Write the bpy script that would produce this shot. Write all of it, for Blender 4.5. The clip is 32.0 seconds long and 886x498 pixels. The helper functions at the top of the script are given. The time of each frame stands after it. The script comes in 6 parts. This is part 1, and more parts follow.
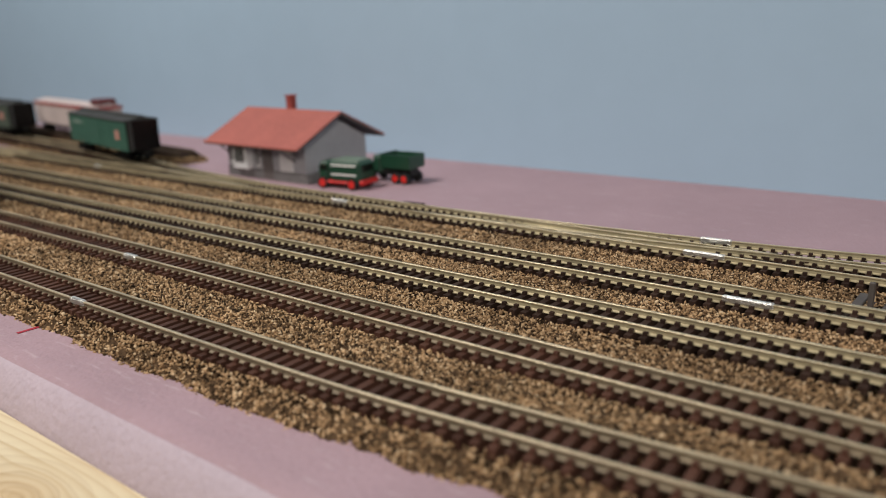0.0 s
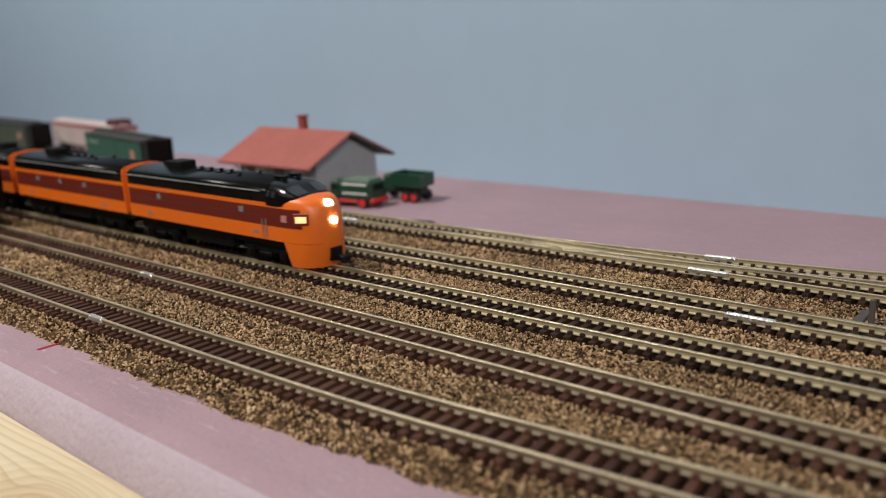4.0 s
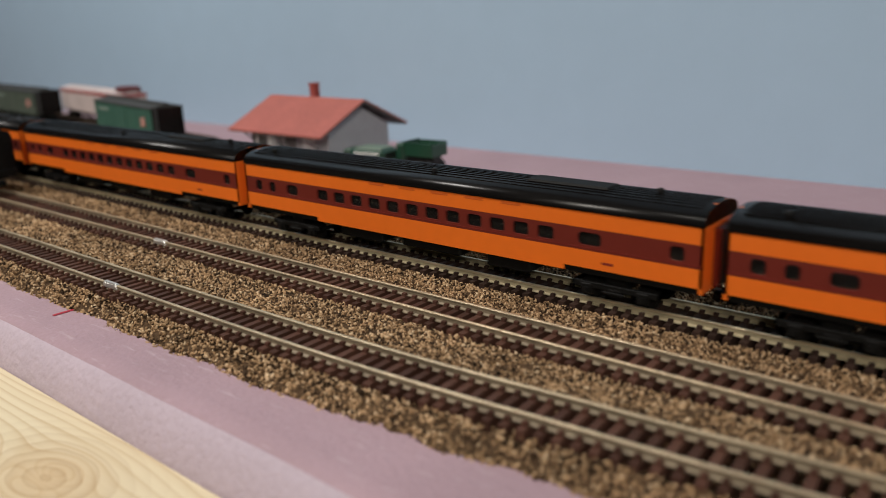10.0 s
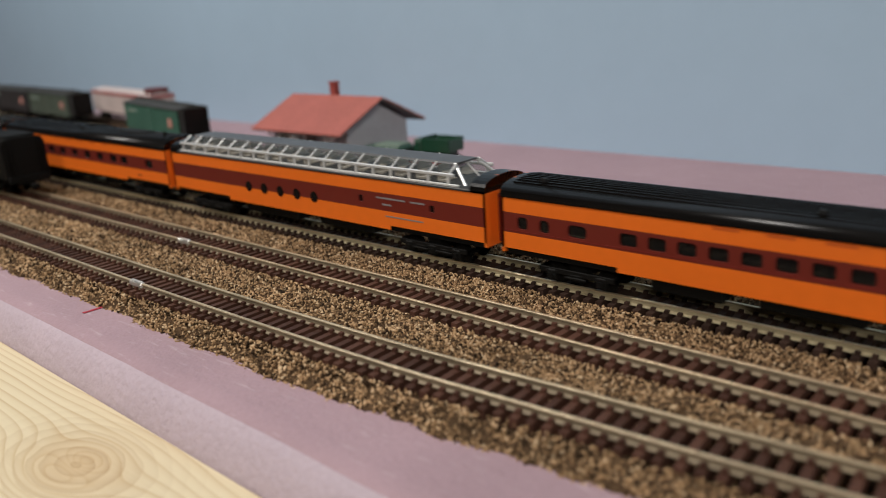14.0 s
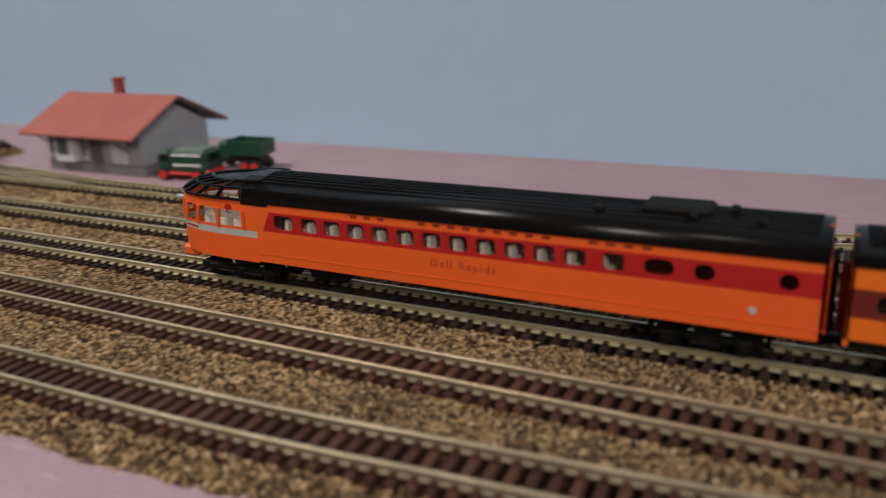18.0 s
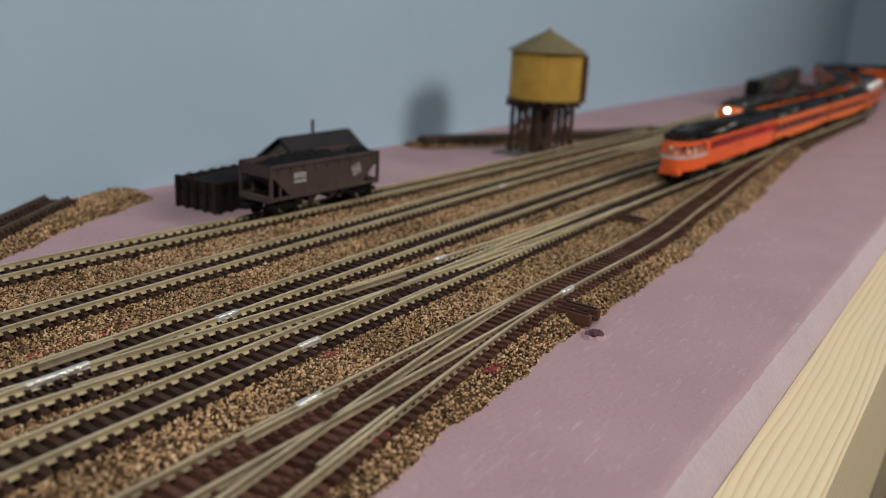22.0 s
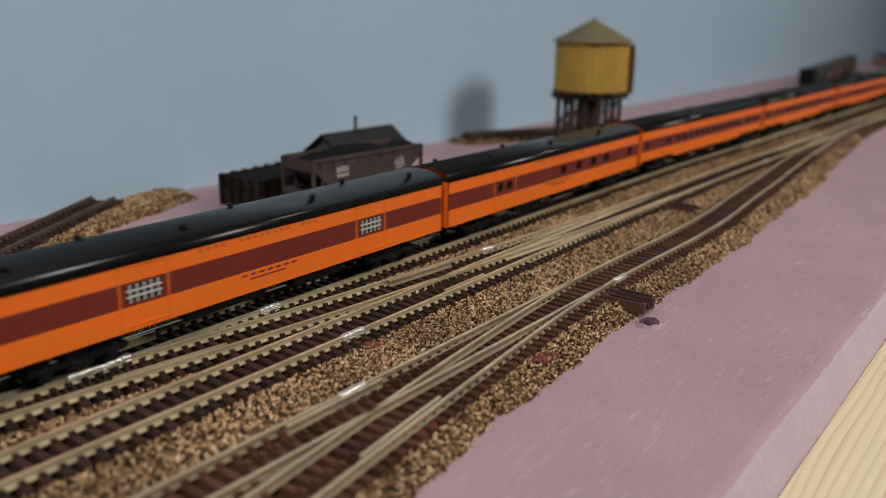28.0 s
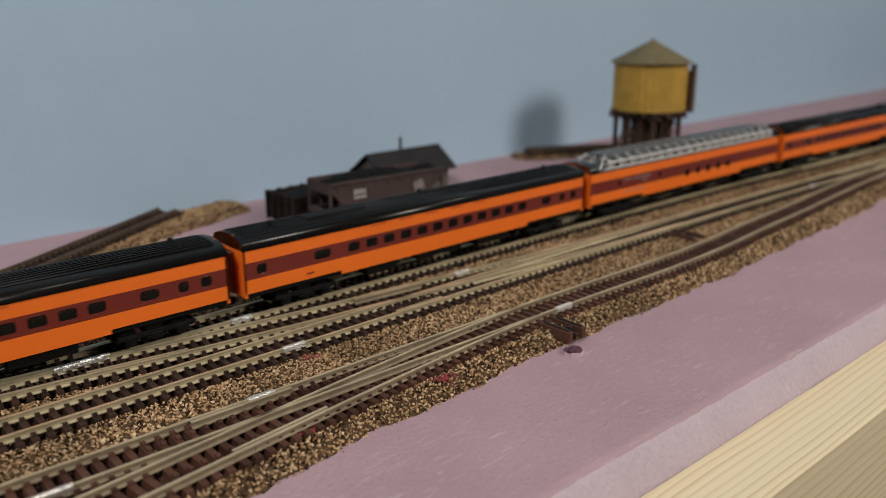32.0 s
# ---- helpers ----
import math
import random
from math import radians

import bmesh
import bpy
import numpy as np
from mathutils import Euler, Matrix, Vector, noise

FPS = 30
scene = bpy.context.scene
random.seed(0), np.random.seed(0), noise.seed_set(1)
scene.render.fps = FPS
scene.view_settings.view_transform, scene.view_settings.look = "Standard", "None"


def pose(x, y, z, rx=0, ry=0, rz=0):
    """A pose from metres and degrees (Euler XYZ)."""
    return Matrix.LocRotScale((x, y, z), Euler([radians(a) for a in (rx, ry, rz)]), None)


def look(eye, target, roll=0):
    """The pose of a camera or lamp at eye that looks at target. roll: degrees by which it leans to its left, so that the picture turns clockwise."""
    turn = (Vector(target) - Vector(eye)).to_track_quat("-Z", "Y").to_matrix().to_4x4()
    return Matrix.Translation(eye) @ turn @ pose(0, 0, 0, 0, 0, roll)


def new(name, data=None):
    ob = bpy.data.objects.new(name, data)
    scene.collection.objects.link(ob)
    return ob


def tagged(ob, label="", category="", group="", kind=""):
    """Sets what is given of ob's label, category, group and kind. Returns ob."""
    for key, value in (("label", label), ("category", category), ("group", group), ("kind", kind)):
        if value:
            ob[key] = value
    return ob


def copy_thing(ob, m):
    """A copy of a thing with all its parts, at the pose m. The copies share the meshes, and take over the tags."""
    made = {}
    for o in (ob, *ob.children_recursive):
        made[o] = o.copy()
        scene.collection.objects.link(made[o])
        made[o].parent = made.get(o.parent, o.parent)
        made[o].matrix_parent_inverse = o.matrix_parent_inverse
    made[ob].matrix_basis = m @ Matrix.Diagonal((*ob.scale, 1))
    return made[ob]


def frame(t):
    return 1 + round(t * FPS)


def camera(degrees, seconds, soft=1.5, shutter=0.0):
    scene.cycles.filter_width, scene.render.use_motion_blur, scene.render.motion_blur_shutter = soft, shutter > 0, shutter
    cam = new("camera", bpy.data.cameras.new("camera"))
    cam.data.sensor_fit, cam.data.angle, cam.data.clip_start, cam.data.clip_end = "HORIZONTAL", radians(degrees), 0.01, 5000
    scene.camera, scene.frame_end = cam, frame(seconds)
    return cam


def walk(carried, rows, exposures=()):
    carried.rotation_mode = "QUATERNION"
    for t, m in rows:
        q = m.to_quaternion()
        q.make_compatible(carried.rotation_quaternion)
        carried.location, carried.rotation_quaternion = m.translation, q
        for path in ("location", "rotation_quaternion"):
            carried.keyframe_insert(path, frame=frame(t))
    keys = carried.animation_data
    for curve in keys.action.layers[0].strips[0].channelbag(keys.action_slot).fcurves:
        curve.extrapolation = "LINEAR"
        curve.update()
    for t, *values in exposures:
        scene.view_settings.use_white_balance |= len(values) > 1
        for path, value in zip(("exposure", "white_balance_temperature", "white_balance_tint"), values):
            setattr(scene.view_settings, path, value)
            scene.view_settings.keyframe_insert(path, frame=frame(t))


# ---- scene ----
# ---- camera and its way ----
cam = camera(57.27, 32.0, soft=0.4, shutter=0.2)
cam.data.dof.use_dof = True
cam.data.dof.focus_distance = 0.225
cam.data.dof.aperture_fstop = 12.0
PATH = [
    (0.0, 0.0025, -0.1724, 0.0700, 38.87, -15.58, -2.15),
    (1.0, 0.0043, -0.1757, 0.0696, 38.63, -14.95, -2.07),
    (2.0, 0.0052, -0.1759, 0.0715, 38.97, -14.83, -2.26),
    (3.0, 0.0053, -0.1759, 0.0716, 39.32, -14.48, -2.41),
    (3.5, 0.0053, -0.1758, 0.0714, 39.42, -14.37, -2.45),
    (5.5, 0.0110, -0.1768, 0.0743, 40.29, -14.59, -2.44),
    (6.0, 0.0093, -0.1775, 0.0721, 40.19, -14.30, -2.53),
    (7.0, 0.0083, -0.1765, 0.0735, 40.21, -14.64, -2.10),
    (8.0, 0.0021, -0.1744, 0.0704, 39.91, -14.99, -2.21),
    (9.0, -0.0003, -0.1741, 0.0694, 39.84, -15.85, -2.44),
    (10.0, 0.0023, -0.1763, 0.0704, 40.12, -16.33, -2.11),
    (11.0, 0.0055, -0.1755, 0.0724, 40.69, -16.67, -2.35),
    (12.0, 0.0090, -0.1760, 0.0747, 41.37, -17.11, -2.61),
    (13.0, 0.0058, -0.1757, 0.0742, 41.35, -17.04, -2.89),
    (14.0, 0.0128, -0.1777, 0.0741, 42.51, -16.92, -3.65),
    (14.5, 0.0116, -0.1766, 0.0748, 42.63, -17.01, -3.75),
    (16.5, 0.0065, -0.1761, 0.0745, 42.39, -17.14, -3.28),
    (17.0, 0.0062, -0.1762, 0.0737, 42.29, -17.13, -3.43),
    (17.5, -0.0003, -0.1761, 0.0735, 40.26, -17.48, -3.52),
    (17.8, -0.0121, -0.1724, 0.075, 33.61, -18.09, -3.11),
    (18.0, -0.0151, -0.1638, 0.0744, 27.26, -18.29, -2.27),
    (18.2, -0.0074, -0.1577, 0.0797, 21.73, -19.08, -2.5),
    (18.5, 0.0204, -0.1545, 0.0787, 15.04, -19.69, -2.29),
    (18.7, 0.0282, -0.1533, 0.0754, 6.55, -20.16, -1.32),
    (19.0, 0.0231, -0.1443, 0.0725, -3.98, -20.3, -1.71),
    (19.2, 0.0082, -0.1397, 0.0752, -13.32, -20.79, -1.12),
    (19.5, 0.0106, -0.151, 0.074, -25.63, -20.89, -0.06),
    (19.7, 0.0206, -0.1618, 0.0728, -32.53, -20.52, 0.41),
    (20.0, 0.0207, -0.171, 0.0821, -39.35, -20.68, 1.65),
    (20.5, 0.0095, -0.148, 0.0811, -46.89, -19.63, 2.45),
    (21.0, 0.0088, -0.1425, 0.0848, -52.97, -18.22, 3.57),
    (21.5, 0.0079, -0.1421, 0.0837, -55.98, -17.25, 3.49),
    (22.0, 0.0084, -0.1402, 0.0847, -56.44, -16.6, 2.93),
    (22.5, 0.0092, -0.1389, 0.0845, -56.46, -16.39, 2.71),
    (23.0, 0.01, -0.1394, 0.0845, -56.2, -16.24, 2.23),
    (24.0, 0.0112, -0.1392, 0.0829, -55.41, -15.81, 1.45),
    (25.0, 0.0126, -0.1381, 0.0814, -54.86, -15.86, 1.01),
    (25.5, 0.0132, -0.1378, 0.0805, -54.45, -15.91, 0.87),
    (27.5, 0.0135, -0.137, 0.0781, -53.25, -16.27, 0.81),
    (28.0, 0.0137, -0.1373, 0.0779, -52.96, -16.37, 0.83),
    (29.0, 0.0142, -0.1375, 0.0772, -52.52, -16.51, 0.72),
    (29.5, 0.0153, -0.1401, 0.0783, -52.2, -16.74, 0.79),
    (30.0, 0.02, -0.1464, 0.0777, -51.67, -16.82, 0.65),
    (30.5, 0.0193, -0.1475, 0.079, -50.81, -16.86, 0.69),
    (31.0, 0.0177, -0.1559, 0.0818, -48.71, -16.87, 0.42),
    (31.5, 0.0316, -0.1809, 0.0891, -45.99, -16.97, 0.18),
    (32.0, 0.0366, -0.2, 0.0971, -41.89, -16.9, -0.15),
]


def eye_pose(x, y, z, yaw, pitch, roll):
    return pose(x, y, z, 0, 0, yaw) @ pose(0, 0, 0, 90 + pitch, 0, 0) @ pose(0, 0, 0, 0, 0, roll)


# the film brightens and darkens as it turns from one end of the yard to the other
EXPOSURES = [(0.0, -0.06), (17.0, -0.10), (17.6, -0.14), (18.0, -0.22), (18.25, 0.1), (18.6, 0.45), (19.0, 0.55), (19.5, 0.40), (20.0, 0.22), (20.6, 0.10), (21.5, -0.03), (32.0, -0.03)]
walk(cam, [(r[0], eye_pose(*r[1:])) for r in PATH], EXPOSURES)

# ---- light ----
world = bpy.data.worlds.new("world")
scene.world = world
world.use_nodes = True
world.node_tree.nodes["Background"].inputs[0].default_value = (0.75, 0.85, 1.0, 1)
world.node_tree.nodes["Background"].inputs[1].default_value = 0.003


def area_lamp(name, at, target, size, power, colour):
    data = bpy.data.lights.new(name, "AREA")
    data.shape, data.size, data.energy, data.color = "DISK", size, power, colour
    ob = new(name, data)
    ob.matrix_world = look(at, target)
    return ob


area_lamp("room_lamp", (0.66, -1.05, 0.66), (0.4, 0.1, 0.0), 0.32, 9.9, (1.0, 0.93, 0.84))
# Unseen light, added to make rails glint and lift the right end.
area_lamp("corner_lamp", (1.40, -0.50, 0.95), (0.45, 0.0, 0.0), 0.28, 3.4, (1.0, 0.94, 0.86))
# Unseen fill, hung well below the ceiling to brighten the left end.
area_lamp("ceiling_lamp", (-0.56, -0.38, 0.84), (-0.38, 0.04, 0.0), 0.3, 9.6, (1.0, 0.95, 0.9))

# ---- materials ----
FOAM = -0.0065


def mat(name, colour, rough=0.6, metal=0.0, grain=0.0, grain_size=400.0, patch=0.0, patch_size=20.0, bump=0.0, bump_size=800.0, each=0.0, glow=None, spec=0.5):
    m = bpy.data.materials.new(name)
    m.use_nodes = True
    nt = m.node_tree
    bs = nt.nodes["Principled BSDF"]
    bs.inputs["Roughness"].default_value, bs.inputs["Metallic"].default_value = rough, metal
    bs.inputs["Specular IOR Level"].default_value = spec
    tc = nt.nodes.new("ShaderNodeTexCoord")
    last = nt.nodes.new("ShaderNodeRGB")
    last.outputs[0].default_value = (*colour, 1)
    out = last.outputs[0]

    def vary(fac, amount, out):
        hsv = nt.nodes.new("ShaderNodeHueSaturation")
        mr = nt.nodes.new("ShaderNodeMapRange")
        nt.links.new(fac, mr.inputs[0])
        mr.inputs[1].default_value, mr.inputs[2].default_value = 0.25, 0.75
        mr.inputs[3].default_value, mr.inputs[4].default_value = 1 - amount, 1 + amount
        nt.links.new(mr.outputs[0], hsv.inputs["Value"])
        nt.links.new(out, hsv.inputs["Color"])
        return hsv.outputs[0]

    def noise_at(scale, detail=3.0):
        n = nt.nodes.new("ShaderNodeTexNoise")
        n.inputs["Scale"].default_value, n.inputs["Detail"].default_value = scale, detail
        nt.links.new(tc.outputs["Object"], n.inputs["Vector"])
        return n.outputs[0]

    if grain:
        out = vary(noise_at(grain_size), grain, out)
    if patch:
        out = vary(noise_at(patch_size, 4.0), patch, out)
    if each:
        info = nt.nodes.new("ShaderNodeObjectInfo")
        out = vary(info.outputs["Random"], each, out)
    nt.links.new(out, bs.inputs["Base Color"])
    if bump:
        b = nt.nodes.new("ShaderNodeBump")
        b.inputs["Strength"].default_value, b.inputs["Distance"].default_value = 1.0, bump
        nt.links.new(noise_at(bump_size), b.inputs["Height"])
        nt.links.new(b.outputs[0], bs.inputs["Normal"])
    if glow:
        bs.inputs["Emission Color"].default_value = (*glow[:3], 1)
        bs.inputs["Emission Strength"].default_value = glow[3]
    return m


def glass(name, tint=(0.8, 0.85, 0.85), rough=0.02, alpha=0.25):
    m = mat(name, tint, rough)
    bs = m.node_tree.nodes["Principled BSDF"]
    bs.inputs["Alpha"].default_value = alpha
    return m


def grain_mat(name):
    """Crushed cork and stone: each grain its own tan, brown or near black."""
    m = mat(name, (0.2, 0.14, 0.08), 0.9, spec=0.08)
    nt = m.node_tree
    geo, ramp = nt.nodes.new("ShaderNodeNewGeometry"), nt.nodes.new("ShaderNodeValToRGB")
    nt.links.new(geo.outputs["Random Per Island"], ramp.inputs[0])
    stops = [(0.0, (0.018, 0.012, 0.008)), (0.15, (0.05, 0.030, 0.017)), (0.28, (0.19, 0.115, 0.060)), (0.62, (0.355, 0.226, 0.120)), (0.90, (0.50, 0.34, 0.195)), (1.0, (0.62, 0.47, 0.30))]
    el = ramp.color_ramp.elements
    el[0].position, el[0].color = stops[0][0], (*stops[0][1], 1)
    el[1].position, el[1].color = stops[-1][0], (*stops[-1][1], 1)
    for p, c in stops[1:-1]:
        e = el.new(p)
        e.color = (*c, 1)
    tc, n = nt.nodes.new("ShaderNodeTexCoord"), nt.nodes.new("ShaderNodeTexNoise")
    n.inputs["Scale"].default_value, n.inputs["Detail"].default_value = 28.0, 4.0
    nt.links.new(tc.outputs["Object"], n.inputs["Vector"])
    mr = nt.nodes.new("ShaderNodeMapRange")
    mr.inputs[1].default_value, mr.inputs[2].default_value, mr.inputs[3].default_value, mr.inputs[4].default_value = 0.3, 0.7, 0.7, 1.25
    nt.links.new(n.outputs[0], mr.inputs[0])
    hsv = nt.nodes.new("ShaderNodeHueSaturation")
    nt.links.new(mr.outputs[0], hsv.inputs["Value"])
    nt.links.new(ramp.outputs[0], hsv.inputs["Color"])
    nt.links.new(hsv.outputs[0], nt.nodes["Principled BSDF"].inputs["Base Color"])
    return m


def foam_mat(name, colour):
    """Extruded foam with fine pale scratches."""
    m = mat(name, colour, 0.75, grain=0.05, grain_size=900, patch=0.08, patch_size=30, bump=0.0004, bump_size=700)
    nt = m.node_tree
    tc, mp, n = nt.nodes.new("ShaderNodeTexCoord"), nt.nodes.new("ShaderNodeMapping"), nt.nodes.new("ShaderNodeTexNoise")
    mp.inputs["Scale"].default_value, mp.inputs["Rotation"].default_value = (130.0, 900.0, 400.0), (0, 0, 0.5)
    n.inputs["Scale"].default_value, n.inputs["Detail"].default_value, n.inputs["Distortion"].default_value = 1.0, 2.0, 0.6
    nt.links.new(tc.outputs["Object"], mp.inputs["Vector"])
    nt.links.new(mp.outputs[0], n.inputs["Vector"])
    mr, mix = nt.nodes.new("ShaderNodeMapRange"), nt.nodes.new("ShaderNodeMix")
    mr.inputs[1].default_value, mr.inputs[2].default_value, mr.inputs[3].default_value, mr.inputs[4].default_value = 0.61, 0.78, 0.0, 0.48
    nt.links.new(n.outputs[0], mr.inputs[0])
    mix.data_type = "RGBA"
    nt.links.new(mr.outputs[0], mix.inputs[0])
    bs = nt.nodes["Principled BSDF"]
    nt.links.new(bs.inputs["Base Color"].links[0].from_socket, mix.inputs[6])
    mix.inputs[7].default_value = (0.52, 0.42, 0.44, 1)
    nt.links.new(mix.outputs[2], bs.inputs["Base Color"])
    return m


def pine_mat(name):
    """Planed pine: growth rings that part round a few knots, with fine fibre streaks."""
    m = mat(name, (0.6, 0.42, 0.22), 0.5, spec=0.3)
    nt = m.node_tree

    def wire(q, socket):
        if isinstance(q, (float, int)):
            socket.default_value = q
        else:
            nt.links.new(q, socket)

    def calc(op, a, b=0.0):
        n = nt.nodes.new("ShaderNodeMath")
        n.operation = op
        wire(a, n.inputs[0]), wire(b, n.inputs[1])
        return n.outputs[0]

    def noise_of(scale, detail, stretch):
        mp, n = nt.nodes.new("ShaderNodeMapping"), nt.nodes.new("ShaderNodeTexNoise")
        mp.inputs["Scale"].default_value = stretch
        nt.links.new(tc.outputs["Object"], mp.inputs["Vector"])
        nt.links.new(mp.outputs[0], n.inputs["Vector"])
        n.inputs["Scale"].default_value, n.inputs["Detail"].default_value = scale, detail
        return n.outputs[0]

    def blend(fac, one, two):
        n = nt.nodes.new("ShaderNodeMix")
        n.data_type = "RGBA"
        wire(fac, n.inputs[0])
        for q, k in ((one, 6), (two, 7)):
            if isinstance(q, tuple):
                n.inputs[k].default_value = (*q, 1)
            else:
                nt.links.new(q, n.inputs[k])
        return n.outputs[2]

    tc, sep = nt.nodes.new("ShaderNodeTexCoord"), nt.nodes.new("ShaderNodeSeparateXYZ")
    nt.links.new(tc.outputs["Object"], sep.inputs[0])
    across = calc("ADD", sep.outputs[1], calc("MULTIPLY", sep.outputs[2], 0.7))
    sway = calc("MULTIPLY", calc("SUBTRACT", noise_of(1.0, 2.0, (9.0, 60.0, 60.0)), 0.5), 0.006)
    field = calc("ADD", across, sway)
    heart = None
    for x, y, z, r in ((-0.1545, -0.1178, -0.0176, 0.0052), (-0.62, -0.110, -0.0176, 0.004), (0.505, -0.1150, -0.0176, 0.0022)):
        dx = calc("MULTIPLY", calc("SUBTRACT", sep.outputs[0], x), 0.62)
        dy = calc("SUBTRACT", across, y + 0.7 * z)
        rr = calc("ADD", calc("ADD", calc("MULTIPLY", dx, dx), calc("MULTIPLY", dy, dy)), 1e-7)
        wrap = calc("MULTIPLY", calc("DIVIDE", r * r * 3.2, calc("ADD", rr, r * r * 0.8)), dy)
        field = calc("SUBTRACT", field, wrap)
        near = calc("POWER", 2.718, calc("DIVIDE", rr, -(r * 1.9) ** 2))
        field = calc("ADD", field, calc("MULTIPLY", near, calc("MULTIPLY", calc("SQRT", rr), 1.1)))
        wide = calc("POWER", 2.718, calc("DIVIDE", rr, -(r * 2.6) ** 2))
        ring_k = calc("MULTIPLY", calc("POWER", calc("FRACT", calc("ADD", calc("MULTIPLY", calc("SQRT", rr), 1.9 / r), calc("MULTIPLY", noise_of(1.0, 2.0, (45.0, 130.0, 130.0)), 1.5))), 2.2), wide)
        knots = ring_k if heart is None else calc("ADD", knots, ring_k)
        heart = near if heart is None else calc("ADD", heart, near)
    ring = calc("FRACT", calc("MULTIPLY", field, 430.0))
    late = calc("POWER", ring, 3.5)
    late = calc("MULTIPLY", late, calc("SUBTRACT", 1.0, calc("POWER", ring, 40.0)))
    late = calc("MULTIPLY", late, calc("ADD", 0.15, noise_of(1.0, 1.0, (5.0, 160.0, 160.0))))
    streak = noise_of(1.0, 3.0, (14.0, 900.0, 900.0))
    base = blend(streak, (0.73, 0.635, 0.45), (0.65, 0.545, 0.355))
    base = blend(late, base, (0.45, 0.295, 0.135))
    base = blend(calc("MULTIPLY", calc("MINIMUM", heart, 1.0), 0.55), base, (0.50, 0.32, 0.155))
    base = blend(calc("MINIMUM", calc("MULTIPLY", knots, noise_of(1.0, 1.0, (30.0, 60.0, 60.0))), 1.0), base, (0.30, 0.155, 0.062))
    nt.links.new(base, nt.nodes["Principled BSDF"].inputs["Base Color"])
    return m


M_WALL = mat("blue_wall_paint", (0.315, 0.43, 0.543), 0.75, grain=0.015, grain_size=60, patch=0.05, patch_size=3, bump=0.00015, bump_size=120)
M_FOAM = foam_mat("pink_foam", (0.345, 0.232, 0.262))
M_FOAMCUT = mat("cut_foam", (0.43, 0.352, 0.402), 0.8, grain=0.05, grain_size=700, patch=0.06, patch_size=40, bump=0.0006, bump_size=500)
M_PINE = pine_mat("pine")
M_GRAIN = grain_mat("ballast_grain")
# Bed is darker than the grains: shade in the gaps, put into colour.
M_SHADED_BED = mat("ballast_bed", (0.085, 0.052, 0.029), 0.95, spec=0.05, grain=0.5, grain_size=700, patch=0.2, patch_size=40, bump=0.0015, bump_size=900)
M_TIE = mat("dark_plastic_tie", (0.034, 0.019, 0.014), 0.6, spec=0.15, grain=0.15, grain_size=900, each=0.25)
M_TIEBROWN = mat("brown_plastic_tie", (0.068, 0.031, 0.021), 0.6, spec=0.15, grain=0.15, grain_size=900, each=0.25)
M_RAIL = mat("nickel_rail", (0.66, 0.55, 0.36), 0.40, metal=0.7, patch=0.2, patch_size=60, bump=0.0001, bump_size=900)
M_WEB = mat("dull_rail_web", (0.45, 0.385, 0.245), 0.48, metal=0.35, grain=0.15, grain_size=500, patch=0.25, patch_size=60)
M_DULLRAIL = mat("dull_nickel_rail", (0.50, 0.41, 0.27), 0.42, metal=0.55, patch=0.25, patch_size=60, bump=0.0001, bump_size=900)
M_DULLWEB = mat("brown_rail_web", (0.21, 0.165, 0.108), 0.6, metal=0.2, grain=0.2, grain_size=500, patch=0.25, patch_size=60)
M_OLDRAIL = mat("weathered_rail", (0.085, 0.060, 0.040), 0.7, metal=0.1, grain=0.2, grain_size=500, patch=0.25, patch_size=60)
M_JOINT = mat("bright_joiner", (0.72, 0.70, 0.65), 0.34, metal=0.85, bump=0.0004, bump_size=1500)
M_ORANGE = mat("orange_paint", (0.74, 0.145, 0.012), 0.40, grain=0.03, grain_size=300, patch=0.04, patch_size=40)
M_REDORANGE = mat("red_orange_paint", (0.75, 0.105, 0.016), 0.45, grain=0.03, grain_size=300, patch=0.04, patch_size=40)
M_MAROON = mat("maroon_paint", (0.135, 0.017, 0.010), 0.42, grain=0.04, grain_size=300, patch=0.05, patch_size=40)
M_RED = mat("bright_red_paint", (0.42, 0.012, 0.012), 0.42, grain=0.03, grain_size=300)
M_BLACK = mat("black_paint", (0.0055, 0.0048, 0.0045), 0.26, grain=0.1, grain_size=300, patch=0.15, patch_size=50, spec=0.2)
M_DULLROOF = mat("dull_grey_black_roof", (0.014, 0.0128, 0.012), 0.5, grain=0.1, grain_size=300, patch=0.15, patch_size=50, spec=0.3)
M_TRUCK = mat("black_plastic", (0.006, 0.0056, 0.005), 0.6, grain=0.1, grain_size=500, spec=0.12)
M_GREYROOF = mat("grey_dome_roof", (0.060, 0.060, 0.062), 0.4, grain=0.1, patch=0.15, patch_size=60)
M_SILVER = mat("silver_trim", (0.66, 0.66, 0.65), 0.35, metal=0.45)
M_LETTER = mat("maroon_letters", (0.20, 0.02, 0.012), 0.5)
M_NAME = mat("red_script_letters", (0.46, 0.045, 0.014), 0.5)
M_FAINT = mat("faint_letters", (0.52, 0.09, 0.010), 0.5)
M_WHITE = mat("white_marks", (0.75, 0.73, 0.70), 0.6)
M_INSIDE = mat("cream_interior", (0.72, 0.66, 0.56), 0.7)
M_GLASS = glass("window_glass", (0.03, 0.03, 0.03), 0.04, 0.06)
M_DARKGLASS = glass("dark_window_glass", (0.012, 0.011, 0.010), 0.06, 0.72)
M_DOMEGLASS = glass("dome_glass", (0.10, 0.11, 0.11), 0.05, 0.35)
M_PORT = mat("dull_grey_metal", (0.26, 0.25, 0.25), 0.5, metal=0.3)
M_PANE = glass("cab_glass", (0.03, 0.032, 0.035), 0.08, 0.9)
